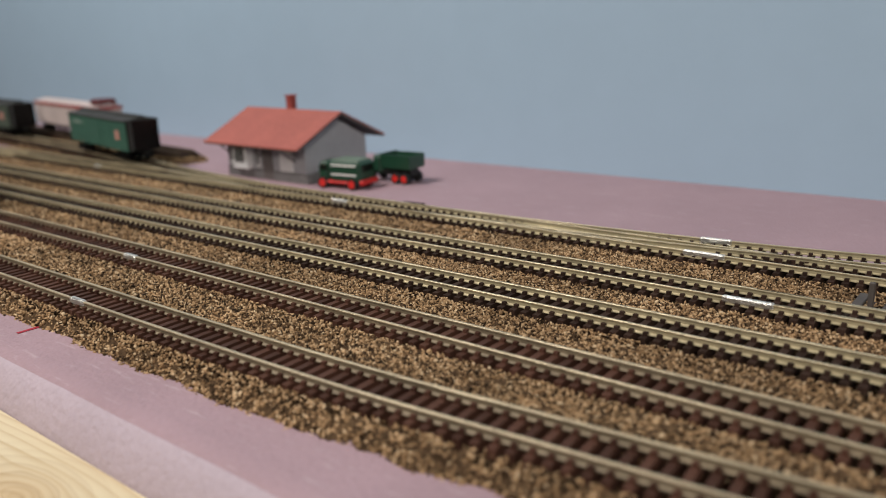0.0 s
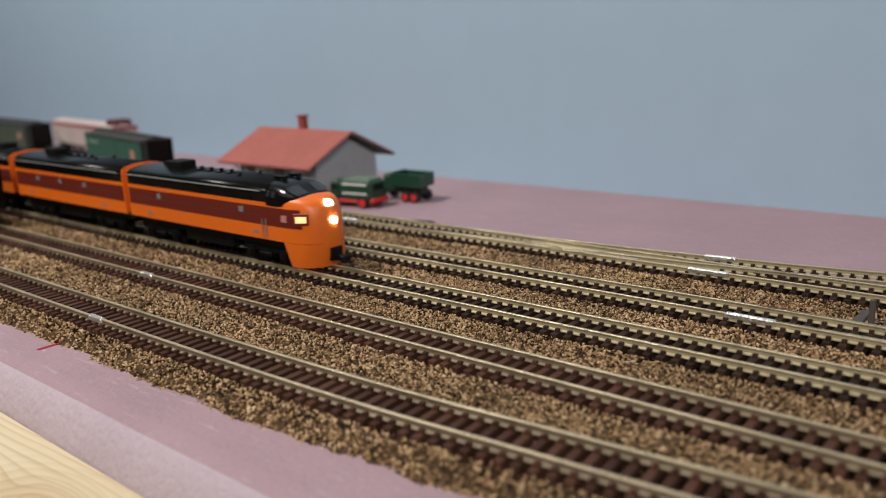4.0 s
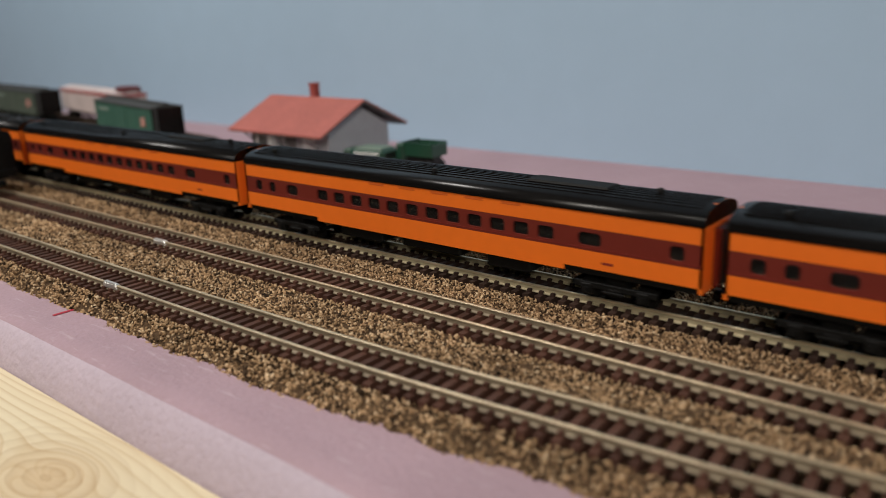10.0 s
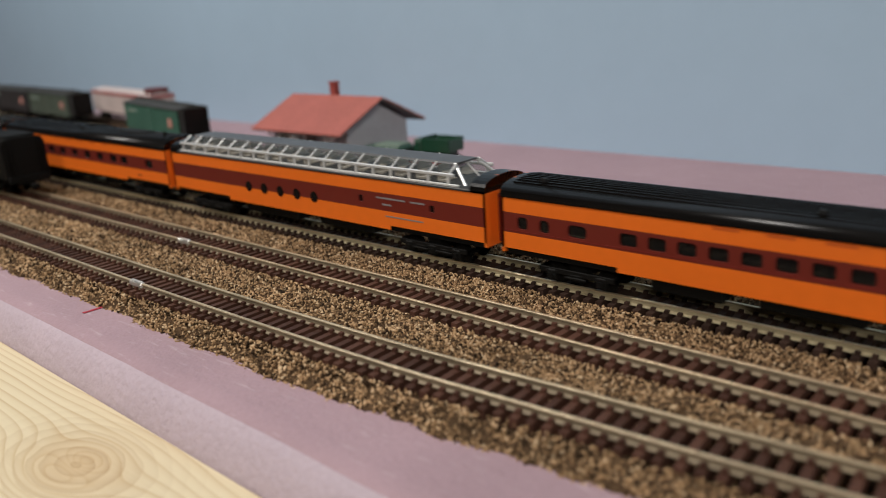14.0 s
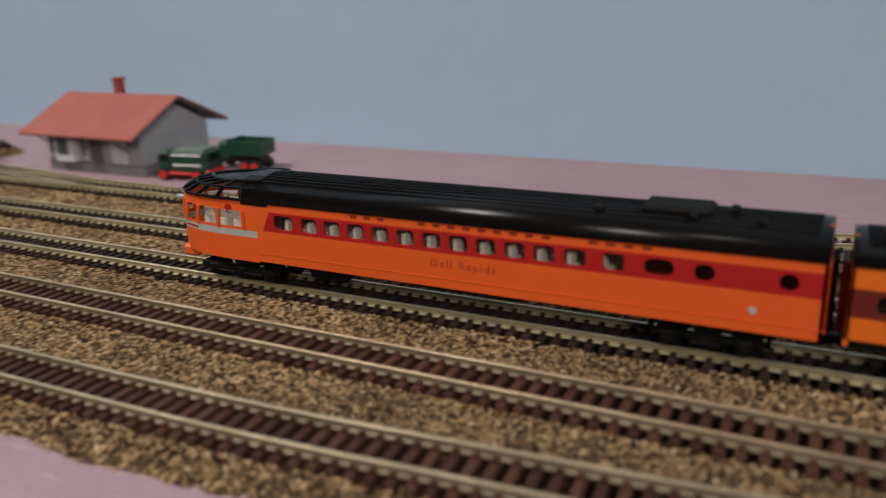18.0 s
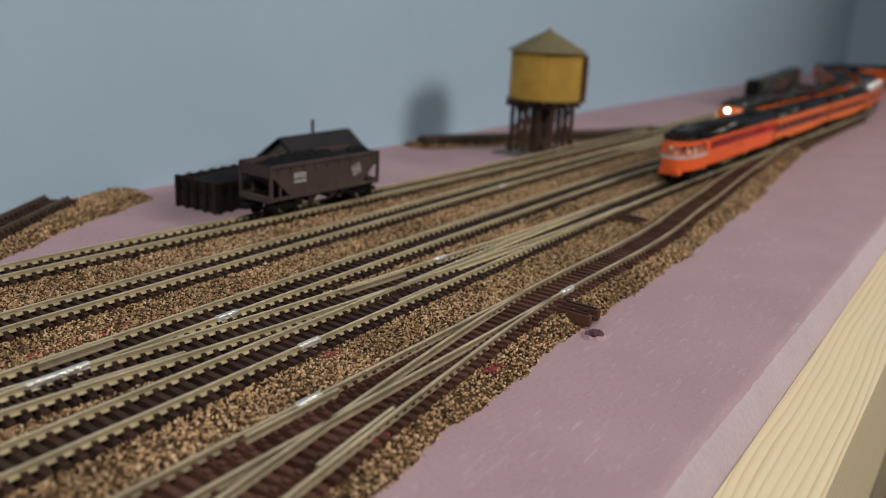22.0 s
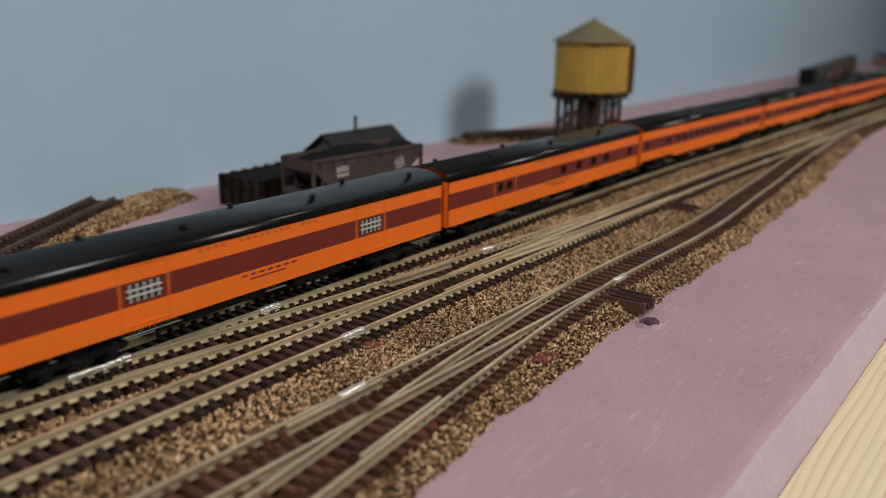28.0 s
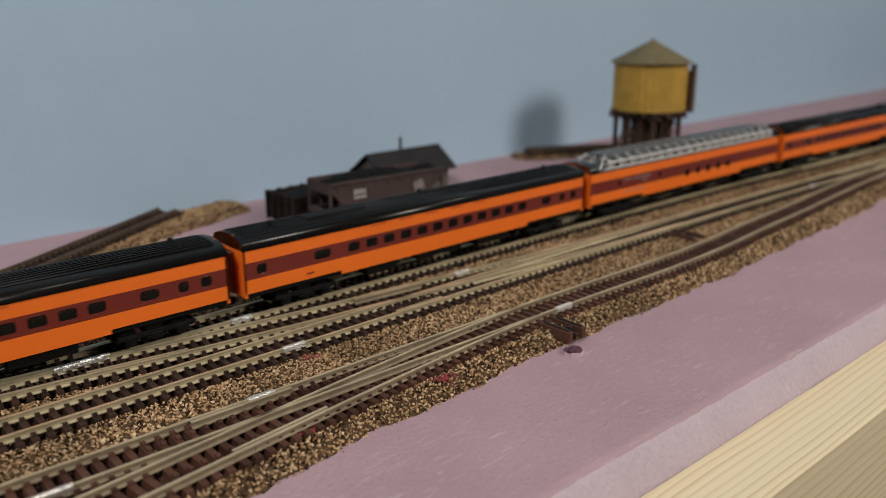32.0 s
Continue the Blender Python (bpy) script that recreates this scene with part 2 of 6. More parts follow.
M_EMBLEM = mat("pale_red_emblem", (0.48, 0.20, 0.18), 0.5, grain=0.4, grain_size=900)
M_SEAT = mat("dark_seats", (0.06, 0.035, 0.028), 0.8)
M_LAMP = mat("headlight_glow", (1, 0.9, 0.7), 0.3, glow=(1.0, 0.92, 0.78, 45.0))
M_NUMBER = mat("number_board_glow", (1, 0.8, 0.5), 0.3, glow=(1.0, 0.66, 0.22, 0.9))


# ---- building helpers ----
def link_mesh(name, bm, material, parent=None, label="", smooth=False):
    me = bpy.data.meshes.new(name)
    bm.to_mesh(me)
    bm.free()
    if smooth:
        me.polygons.foreach_set("use_smooth", [True] * len(me.polygons))
    me.materials.append(material)
    ob = new(name, me)
    if parent:
        ob.parent = parent
    if label:
        ob["label"] = label
    return ob


def rounded(ob):
    """Smooth shading on the faces drawn out along x, flat end caps."""
    for p in ob.data.polygons:
        p.use_smooth = abs(p.normal.x) < 0.5 and p.normal.z > -0.3
    return ob


def part(name, bm, material, parent, label="", smooth=False):
    return link_mesh(name, bm, material, parent, label, smooth)


def empty(name, m=None):
    ob = new(name)
    ob.empty_display_size = 0.01
    if m is not None:
        ob.matrix_basis = m
    return ob


def box(bm, x0, x1, y0, y1, z0, z1, bevel=0.0):
    """An axis-aligned box, with chamfered upright and top edges where bevel is given."""
    r = bmesh.ops.create_cube(bm, size=1.0, matrix=Matrix.Translation(((x0 + x1) / 2, (y0 + y1) / 2, (z0 + z1) / 2)) @ Matrix.Diagonal((x1 - x0, y1 - y0, z1 - z0, 1)))
    if bevel:
        edges = list({e for v in r["verts"] for e in v.link_edges})
        bmesh.ops.bevel(bm, geom=edges, offset=bevel, segments=1, affect="EDGES", clamp_overlap=True)
    return bm


def boxed(*a, bevel=0.0):
    return box(bmesh.new(), *a, bevel=bevel)


def rod(bm, a, b, r, seg=8, r2=None):
    a, b = Vector(a), Vector(b)
    d = b - a
    m = Matrix.Translation((a + b) / 2) @ d.to_track_quat("Z", "Y").to_matrix().to_4x4()
    bmesh.ops.create_cone(bm, cap_ends=True, segments=seg, radius1=r, radius2=r if r2 is None else r2, depth=d.length, matrix=m)
    return bm


def prism(bm, pts, x0, x1):
    """The outline pts (y, z) drawn out along x."""
    a = [bm.verts.new((x0, y, z)) for y, z in pts]
    b = [bm.verts.new((x1, y, z)) for y, z in pts]
    n = len(pts)
    for i in range(n):
        bm.faces.new((a[i], a[(i + 1) % n], b[(i + 1) % n], b[i]))
    bm.faces.new(a[::-1])
    bm.faces.new(b)
    bmesh.ops.recalc_face_normals(bm, faces=bm.faces)
    return bm


def quad(bm, p):
    return bm.faces.new([bm.verts.new(q) for q in p])


def text_part(name, words, size, m, material, parent, label=""):
    cu = bpy.data.curves.new(name, "FONT")
    cu.body, cu.size, cu.extrude, cu.resolution_u = words, size, 0.00006, 2
    cu.align_x, cu.space_character = "CENTER", 1.25
    tmp = bpy.data.objects.new("tmp_text", cu)
    scene.collection.objects.link(tmp)
    dg = bpy.context.evaluated_depsgraph_get()
    me = bpy.data.meshes.new_from_object(tmp.evaluated_get(dg))
    bpy.data.objects.remove(tmp)
    me.name = name
    me.materials.clear()
    me.materials.append(material)
    ob = new(name, me)
    ob.parent, ob.matrix_basis = parent, m
    if label:
        ob["label"] = label
    return ob


# ---- plan: track centre lines, rail tops at z = 0 ----
def curve_through(pts, step=0.004):
    """Catmull-Rom through the points, at even steps."""
    p = np.array(pts, float)
    p = np.vstack([2 * p[0] - p[1], p, 2 * p[-1] - p[-2]])
    out = []
    for i in range(1, len(p) - 2):
        n = max(2, int(np.linalg.norm(p[i + 1] - p[i]) / 0.002))
        for k in range(n):
            t = k / n
            out.append(0.5 * (2 * p[i] + (p[i + 1] - p[i - 1]) * t + (2 * p[i - 1] - 5 * p[i] + 4 * p[i + 1] - p[i + 2]) * t * t + (3 * p[i] - p[i - 1] - 3 * p[i + 1] + p[i + 2]) * t ** 3))
    out.append(p[-2])
    out = np.array(out)
    s = np.r_[0, np.cumsum(np.linalg.norm(np.diff(out, axis=0), axis=1))]
    q = np.linspace(0, s[-1], max(2, int(s[-1] / step)) + 1)
    return np.stack([np.interp(q, s, out[:, 0]), np.interp(q, s, out[:, 1])], 1)


def beside(line, d):
    """The line moved d to its left."""
    t = np.gradient(line, axis=0)
    t /= np.linalg.norm(t, axis=1)[:, None]
    return line + d * np.stack([-t[:, 1], t[:, 0]], 1)


YA, YB, YC, YD, YE = 0.0655, 0.0303, 0.0, -0.0312, -0.0650
C_RIGHT = [(0.30, 0), (0.42, -0.002), (0.52, -0.006), (0.70, -0.012), (0.93, -0.020), (1.10, -0.012), (1.25, 0.020), (1.36, 0.055), (1.45, 0.055), (1.52, 0.0), (1.54, -0.10), (1.54, -0.3)]
LINE_C = np.vstack([[(-3.4, 0)], curve_through([(-1.2, 0), (-0.6, 0), (0.0, 0), (0.15, 0)] + C_RIGHT, 0.01), [(1.54, -5.0)]])
LINE_B = np.vstack([[(-3.4, YB)], curve_through([(-1.2, YB), (-0.6, YB), (0, YB), (0.15, YB), (0.3, YB), (0.42, 0.029)] + [tuple(q) for q in beside(np.array(C_RIGHT), 0.031)[2:]], 0.01), [(1.571, -5.0)]])
LINE_A = curve_through([(-1.1, YA), (-0.5, YA), (0, YA), (0.3, 0.0645), (0.5, 0.062), (0.75, 0.057), (0.95, 0.055), (1.12, 0.060)])
LINE_D = curve_through([(-1.1, YD), (-0.3, YD), (0, YD), (0.1, -0.0315), (0.2, -0.0325), (0.25, -0.0328), (0.30, -0.0338), (0.34, -0.0327), (0.38, -0.0295), (0.43, -0.0263), (0.478, -0.0224), (0.55, -0.0175), (0.64, -0.0125), (0.72, -0.0127)])
LINE_E = curve_through([(-1.1, YE), (-0.4, YE), (-0.15, -0.0645), (-0.06, -0.0600), (0.014, -0.0535), (0.047, -0.0502), (0.084, -0.0462), (0.108, -0.0434), (0.136, -0.0402), (0.162, -0.0375), (0.195, -0.0345), (0.225, -0.0328)])
LINE_X = curve_through([(-0.06, YB), (0.0, 0.0290), (0.05, 0.0262), (0.09, 0.0222), (0.135, 0.0165), (0.18, 0.0118), (0.24, 0.0068), (0.30, 0.0025), (0.36, 0.0)])
LINE_H = curve_through([(-0.21, YA), (-0.15, 0.0675), (-0.10, 0.0712), (-0.05, 0.0775), (0.0, 0.0875), (0.05, 0.0975), (0.09, 0.1025), (0.13, 0.1045), (0.20, 0.1005), (0.30, 0.0945), (0.45, 0.0875), (0.65, 0.082), (0.85, 0.081), (1.05, 0.092), (1.25, 0.112), (1.42, 0.128)])
LINE_S = curve_through([(0.03, 0.0935), (0.05, 0.1005), (0.075, 0.109), (0.113, 0.1290), (0.150, 0.1525), (0.180, 0.1720), (0.196, 0.1825)])
BERM_S = curve_through([(0.140, 0.1440), (0.185, 0.1665), (0.226, 0.1815)])
LINE_R = curve_through([(0.66, 0.085), (0.60, 0.105), (0.54, 0.134), (0.50, 0.153), (0.455, 0.177)])
LINE_L1 = curve_through([(-0.30, 0.0665), (-0.36, 0.0725), (-0.41, 0.0800), (-0.50, 0.0940), (-0.60, 0.105), (-0.75, 0.116), (-1.0, 0.12)])
LINE_L2 = curve_through([(-0.43, 0.1175), (-0.55, 0.130), (-0.66, 0.139), (-0.75, 0.147), (-1.0, 0.155)])

# ---- large structure ----
WALL_Y = 0.192


def edge_y(x, base):
    return base - 0.0003 - 0.0145 * x


def make_room():
    # West and south walls are unseen, coloured dark to cut bounced light.
    unseen_wall = mat("dark_unseen_wall", (0.09, 0.06, 0.04), 0.6, grain=0.1, grain_size=30, patch=0.2, patch_size=3)
    for name, b in (("wall_north", (-3.7, 2.35, WALL_Y, WALL_Y + 0.1, -1.05, 1.35)), ("wall_east", (2.25, 2.35, -5.4, WALL_Y, -1.05, 1.35)),
                    ("wall_west", (-3.7, -3.6, -5.4, WALL_Y, -1.05, 1.35)), ("wall_south", (-3.7, 2.35, -5.5, -5.4, -1.05, 1.35))):
        tagged(link_mesh(name, boxed(*b), M_WALL if name in ("wall_north", "wall_east") else unseen_wall), "plain light blue painted room wall" if name in ("wall_north", "wall_east") else "unseen room wall, coloured dark to cut bounced light", "wall", kind="structure")
    tagged(link_mesh("floor", boxed(-3.7, 2.35, -5.5, WALL_Y + 0.1, -1.10, -1.05), mat("grey_floor", (0.08, 0.065, 0.05), 0.7, patch=0.2, patch_size=4)), "dark brown room floor", "floor", kind="structure")
    # The ceiling is out of view; its colour is dulled to lessen fill.
    tagged(link_mesh("ceiling", boxed(-3.7, 2.35, -5.5, WALL_Y + 0.1, 1.35, 1.40), mat("dimmed_ceiling", (0.45, 0.44, 0.42), 0.9, grain=0.04, grain_size=60)), "unseen room ceiling, dulled to lessen bounced light", "ceiling", kind="structure")


def make_foam():
    """The pink board with its bevelled front edge."""
    bm = bmesh.new()
    soft = ((-0.0915, 0.0), (-0.0945, -0.0002), (-0.0965, -0.0011), (-0.0984, -0.0030), (-0.1000, -0.0056), (-0.1012, -0.0085), (-0.1019, -0.0112))
    crisp = ((-0.0950, 0.0), (-0.0972, -0.0001), (-0.0977, -0.0006), (-0.0988, -0.0030), (-0.1000, -0.0056), (-0.1012, -0.0085), (-0.1019, -0.0112))
    xs = np.concatenate([np.linspace(-3.5, -0.62, 30), np.arange(-0.60, 0.70, 0.004), np.linspace(0.72, 1.30, 14)])
    rings = []
    for x in xs:
        w = 0.0006 * noise.noise((x * 30, 0, 0))
        nick = 0.0005 * noise.noise((x * 170, 3, 0)) + 0.0008 * max(0.0, noise.noise((x * 70, 7, 0)) - 0.25)
        k = min(1.0, max(0.0, (x + 0.05) / 0.17))
        ring = [bm.verts.new((x, WALL_Y, FOAM))]
        for i, (p, q) in enumerate(zip(soft, crisp)):
            y, z = p[0] + k * (q[0] - p[0]), p[1] + k * (q[1] - p[1])
            ring.append(bm.verts.new((x, edge_y(x, y) + w + (nick * (0.3 + 0.7 * k) if 0 < i < 5 else 0.0), FOAM + z)))
        ring.append(bm.verts.new((x, edge_y(x, -0.1019) + w, -0.055)))
        rings.append(ring)
    for a, b in zip(rings, rings[1:]):
        for i in range(len(a) - 1):
            f = bm.faces.new((a[i], a[i + 1], b[i + 1], b[i]))
            f.material_index = 0 if i < 3 else 1
            f.smooth = i > 0
    bm.normal_update()
    ob = link_mesh("foam_board", bm, M_FOAM)
    ob.data.materials.append(M_FOAMCUT)
    tagged(ob, "pink insulation foam board with a sanded front edge", "foam board", kind="structure")
    ob = link_mesh("foam_board", boxed(1.30, 2.25, -5.3, WALL_Y, -0.055, FOAM), M_FOAM)
    tagged(ob, "pink insulation foam board along the end wall", "foam board", kind="structure")


def make_frame():
    table = tagged(empty("layout_table"), "wooden table frame of bare pine under the foam", "table")
    bm = bmesh.new()
    t = [bm.verts.new((x, edge_y(x, y) - (0.016 * min(1.0, max(0.0, (0.10 - x) / 0.15)) if y < -0.11 else 0.0), z if z > -0.03 else -0.107)) for x in np.linspace(-3.5, 1.45, 60) for y, z in ((-0.1018, -0.0182), (-0.1021, -0.0176), (-0.1216, -0.0176), (-0.1222, -0.0185), (-0.1222, -0.036), (-0.1020, -0.036))]
    for k in range(59):
        for i in range(6):
            j = (i + 1) % 6
            bm.faces.new((t[6 * k + i], t[6 * k + j], t[6 * k + 6 + j], t[6 * k + 6 + i]))
    bm.faces.new(t[:6][::-1]), bm.faces.new(t[-6:])
    bmesh.ops.recalc_face_normals(bm, faces=bm.faces)
    part("front_rail", bm, M_PINE, table, "bare pine board along the front edge")
    for x in (-2.4, -1.1, 0.335, 1.2):
        y = edge_y(x, -0.1006)
        part("leg", boxed(x, x + 0.085, y, y + 0.019, -1.05, -0.0552, bevel=0.001), M_PINE, table)
    for y in (-1.2, -2.8, -4.4):
        part("leg", boxed(1.34, 1.36, y, y + 0.085, -1.05, -0.0552, bevel=0.001), M_PINE, table)


def make_clutter():
    """Boxes on the floor under the table."""
    for at, size, colour, label in (((1.66, -0.12), (0.22, 0.30, 0.30), (0.50, 0.02, 0.02), "red storage box on the floor"), ((1.93, -0.05), (0.20, 0.25, 0.34), (0.02, 0.025, 0.025), "black storage box on the floor"), ((2.13, -0.02), (0.16, 0.25, 0.46), (0.45, 0.45, 0.43), "pale grey storage box on the floor")):
        ob = tagged(empty("storage_box", pose(at[0], at[1], -1.05)), label, "storage box", group="boxes on the floor")
        m = mat("box_" + label.split()[0], colour, 0.6, patch=0.1, patch_size=8)
        part("tub", boxed(-size[0] / 2, size[0] / 2, -size[1] / 2, size[1] / 2, 0, size[2] - 0.02, bevel=0.01), m, ob)
        part("lid", boxed(-size[0] / 2 - 0.006, size[0] / 2 + 0.006, -size[1] / 2 - 0.006, size[1] / 2 + 0.006, size[2] - 0.02, size[2], bevel=0.006), m, ob)


# ---- ballast ----
def low_edge(x):
    return np.interp(x, LINE_LOW[:, 0], LINE_LOW[:, 1]) - np.interp(x, (-0.3, -0.2, 0.1, 0.14, 0.176, 0.24, 0.307, 0.46, 0.6, 0.75), (0.0146, 0.0143, 0.0140, 0.0128, 0.0153, 0.0172, 0.0142, 0.0190, 0.0165, 0.0125))


def high_edge(x):
    return np.maximum(np.interp(x, LINE_A[:, 0], LINE_A[:, 1]), np.where(x > -0.2, np.interp(x, LINE_H[:, 0], LINE_H[:, 1]), -9)) + 0.0085


LINE_LOW = np.vstack([LINE_E[LINE_E[:, 0] < 0.2], LINE_D[LINE_D[:, 0] > 0.205], [(0.75, -0.0135), (1.0, -0.02)]])
SPURS = (LINE_S, LINE_R, LINE_L1, LINE_L2)
MAIN_LINES = (LINE_A, LINE_B, LINE_C, LINE_D, LINE_E, LINE_H, LINE_X)


def far_from(line, x, y):
    """Distance in plan from the points x, y to a track's centre line."""
    p = line[(line[:, 0] > -1.3) & (line[:, 0] < 1.4)]
    p = p if p[0, 0] < p[-1, 0] else p[::-1]
    slope = np.gradient(p[:, 1], p[:, 0])
    d = np.abs(y - np.interp(x, p[:, 0], p[:, 1])) / np.sqrt(1 + np.interp(x, p[:, 0], slope) ** 2)
    return np.hypot(d, np.maximum(0, np.maximum(p[0, 0] - x, x - p[-1, 0])))


def bed_height(x, y):
    """Height of the ballast's surface at the plan points x, y."""
    e = np.minimum(y - low_edge(x), high_edge(x) - y)
    wob = 0.0009 * np.sin(x * 83) * np.sin(x * 41 + 1 + y * 9) + 0.0005 * np.sin(x * 229 + y * 60) + 0.0003 * np.sin(x * 617 + y * 200)
    e = e + wob
    for line, half in ((LINE_S, 0.0115), (BERM_S, 0.0120), (LINE_R, 0.0115), (LINE_L1, 0.0115), (LINE_L2, 0.0125)):
        e = np.maximum(e, half - far_from(line, x, y) + wob)
    k = np.clip(e / 0.0050, -0.4, 1)
    d = np.full(x.shape, 9.0)
    for line in MAIN_LINES + SPURS:
        d = np.minimum(d, far_from(line, x, y))
    z = FOAM + k * 0.0034
    return np.where(d < 0.0080, np.minimum(z, -0.0043), z), e, d


def make_ballast():
    xs, ys = np.arange(-1.0, 0.96, 0.004), np.arange(-0.088, 0.190, 0.004)
    gx, gy = np.meshgrid(xs, ys, indexing="ij")
    z, e, d = bed_height(gx, gy)
    z = z + 0.0004 * np.sin(gx * 700 + 3 * np.sin(gy * 500)) * (e > 0)
    nx, ny = gx.shape
    verts = np.stack([gx, gy, z], -1).reshape(-1, 3)
    i, j = np.meshgrid(np.arange(nx - 1), np.arange(ny - 1), indexing="ij")
    a = (i * ny + j).ravel()
    faces = np.stack([a, a + ny, a + ny + 1, a + 1], 1)
    keep = (e.reshape(-1)[faces] > -0.004).any(1)
    me = bpy.data.meshes.new("ballast_bed")
    me.from_pydata(verts.tolist(), [], faces[keep].tolist())
    me.polygons.foreach_set("use_smooth", [True] * len(me.polygons))
    me.materials.append(M_SHADED_BED)
    tagged(new("ballast_bed", me), "brown roadbed under the tracks, darkened as shade between grains", "roadbed", kind="stuff")
    rng = np.random.default_rng(4)
    n = 880000
    x, y = rng.uniform(-0.62, 0.66, n), rng.uniform(-0.083, 0.19, n)
    near = rng.random(n) < np.clip(1.30 - np.abs(x - 0.03) / 0.50, 0.20, 1)
    x, y = x[near], y[near]
    z, e, d = bed_height(x, y)
    ok = (e > -0.0010) & ((d > 0.0078) | (rng.random(len(x)) < 0.16))
    x, y, z = x[ok], y[ok], z[ok]
    n = len(x)
    base = np.array([(1, 0, 0), (-1, 0, 0), (0, 1, 0), (0, -1, 0), (0, 0, 1), (0, 0, -1)], float)
    tri = np.array([(0, 2, 4), (2, 1, 4), (1, 3, 4), (3, 0, 4), (2, 0, 5), (1, 2, 5), (3, 1, 5), (0, 3, 5)])
    size = rng.uniform(0.00031, 0.00062, n) * np.clip(0.92 + np.abs(x) * 0.8, 0.92, 1.3)
    v = base[None] * rng.uniform(0.55, 1.35, (n, 6, 1)) * size[:, None, None] * np.array([1.30, 1.0, 0.62])
    q = rng.normal(size=(n, 4))
    q /= np.linalg.norm(q, axis=1)[:, None]
    w, a, b, c = q.T
    rot = np.stack([np.stack([1 - 2 * (b * b + c * c), 2 * (a * b - w * c), 2 * (a * c + w * b)], -1), np.stack([2 * (a * b + w * c), 1 - 2 * (a * a + c * c), 2 * (b * c - w * a)], -1), np.stack([2 * (a * c - w * b), 2 * (b * c + w * a), 1 - 2 * (a * a + b * b)], -1)], 1)
    v = np.einsum("nij,nkj->nki", rot, v) + np.stack([x, y, z + rng.uniform(-0.0002, 0.0004, n)], -1)[:, None]
    f = tri[None] + 6 * np.arange(n)[:, None, None]
    me = bpy.data.meshes.new("ballast")
    me.vertices.add(6 * n)
    me.vertices.foreach_set("co", v.reshape(-1))
    me.loops.add(24 * n)
    me.loops.foreach_set("vertex_index", f.reshape(-1).astype(np.int32))
    me.polygons.add(8 * n)
    me.polygons.foreach_set("loop_start", np.arange(0, 24 * n, 3, dtype=np.int32))
    me.update(calc_edges=True)
    me.materials.append(M_GRAIN)
    tagged(new("ballast", me), "loose tan and brown ballast grains between the tracks", "ballast", kind="stuff")


# ---- track ----
RAIL = [(0.86 * a, b * 0.96) for a, b in ((-0.0009, -0.00205), (-0.0009, -0.0018), (-0.00028, -0.0015), (-0.00028, -0.0006), (-0.00048, -0.0004), (-0.00048, -0.00006), (-0.0004, 0), (0.0004, 0), (0.00048, -0.00006), (0.00048, -0.0004), (0.00028, -0.0006), (0.00028, -0.0015), (0.0009, -0.0018), (0.0009, -0.00205))]


def rail_part(line, off, parent, z=0.0, name="rail", material=None, wide=1.0, web=None):
    l = beside(line, off)
    t = np.gradient(l, axis=0)
    t /= np.linalg.norm(t, axis=1)[:, None]
    bm = bmesh.new()
    rings = [[bm.verts.new((p[0] - u[1] * a * wide, p[1] + u[0] * a * wide, z + b)) for a, b in RAIL] for p, u in zip(l, t)]
    n = len(RAIL)
    for a, b in zip(rings, rings[1:]):
        for i in range(n):
            bm.faces.new((a[i], a[(i + 1) % n], b[(i + 1) % n], b[i]))
    bm.faces.new(rings[0][::-1]), bm.faces.new(rings[-1])
    bmesh.ops.recalc_face_normals(bm, faces=bm.faces)
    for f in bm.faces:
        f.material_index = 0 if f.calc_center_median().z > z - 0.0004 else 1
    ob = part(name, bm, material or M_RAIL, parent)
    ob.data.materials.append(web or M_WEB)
    return ob


def tie_mesh(material):
    bm = boxed(-0.00098, 0.00098, -0.0081, 0.0081, -0.0042, -0.00197)
    for f in bm.faces:
        if f.normal.z > 0.5:
            for v in f.verts:
                v.co.x *= 0.88
    for y in (-0.00585, -0.00395, 0.00395, 0.00585):
        box(bm, -0.00055, 0.00055, y - 0.0005, y + 0.0005, -0.0021, -0.0011)
    me = bpy.data.meshes.new("tie")
    bm.to_mesh(me)
    bm.free()
    me.materials.append(material)
    return me


TIE_STEP = 0.0036


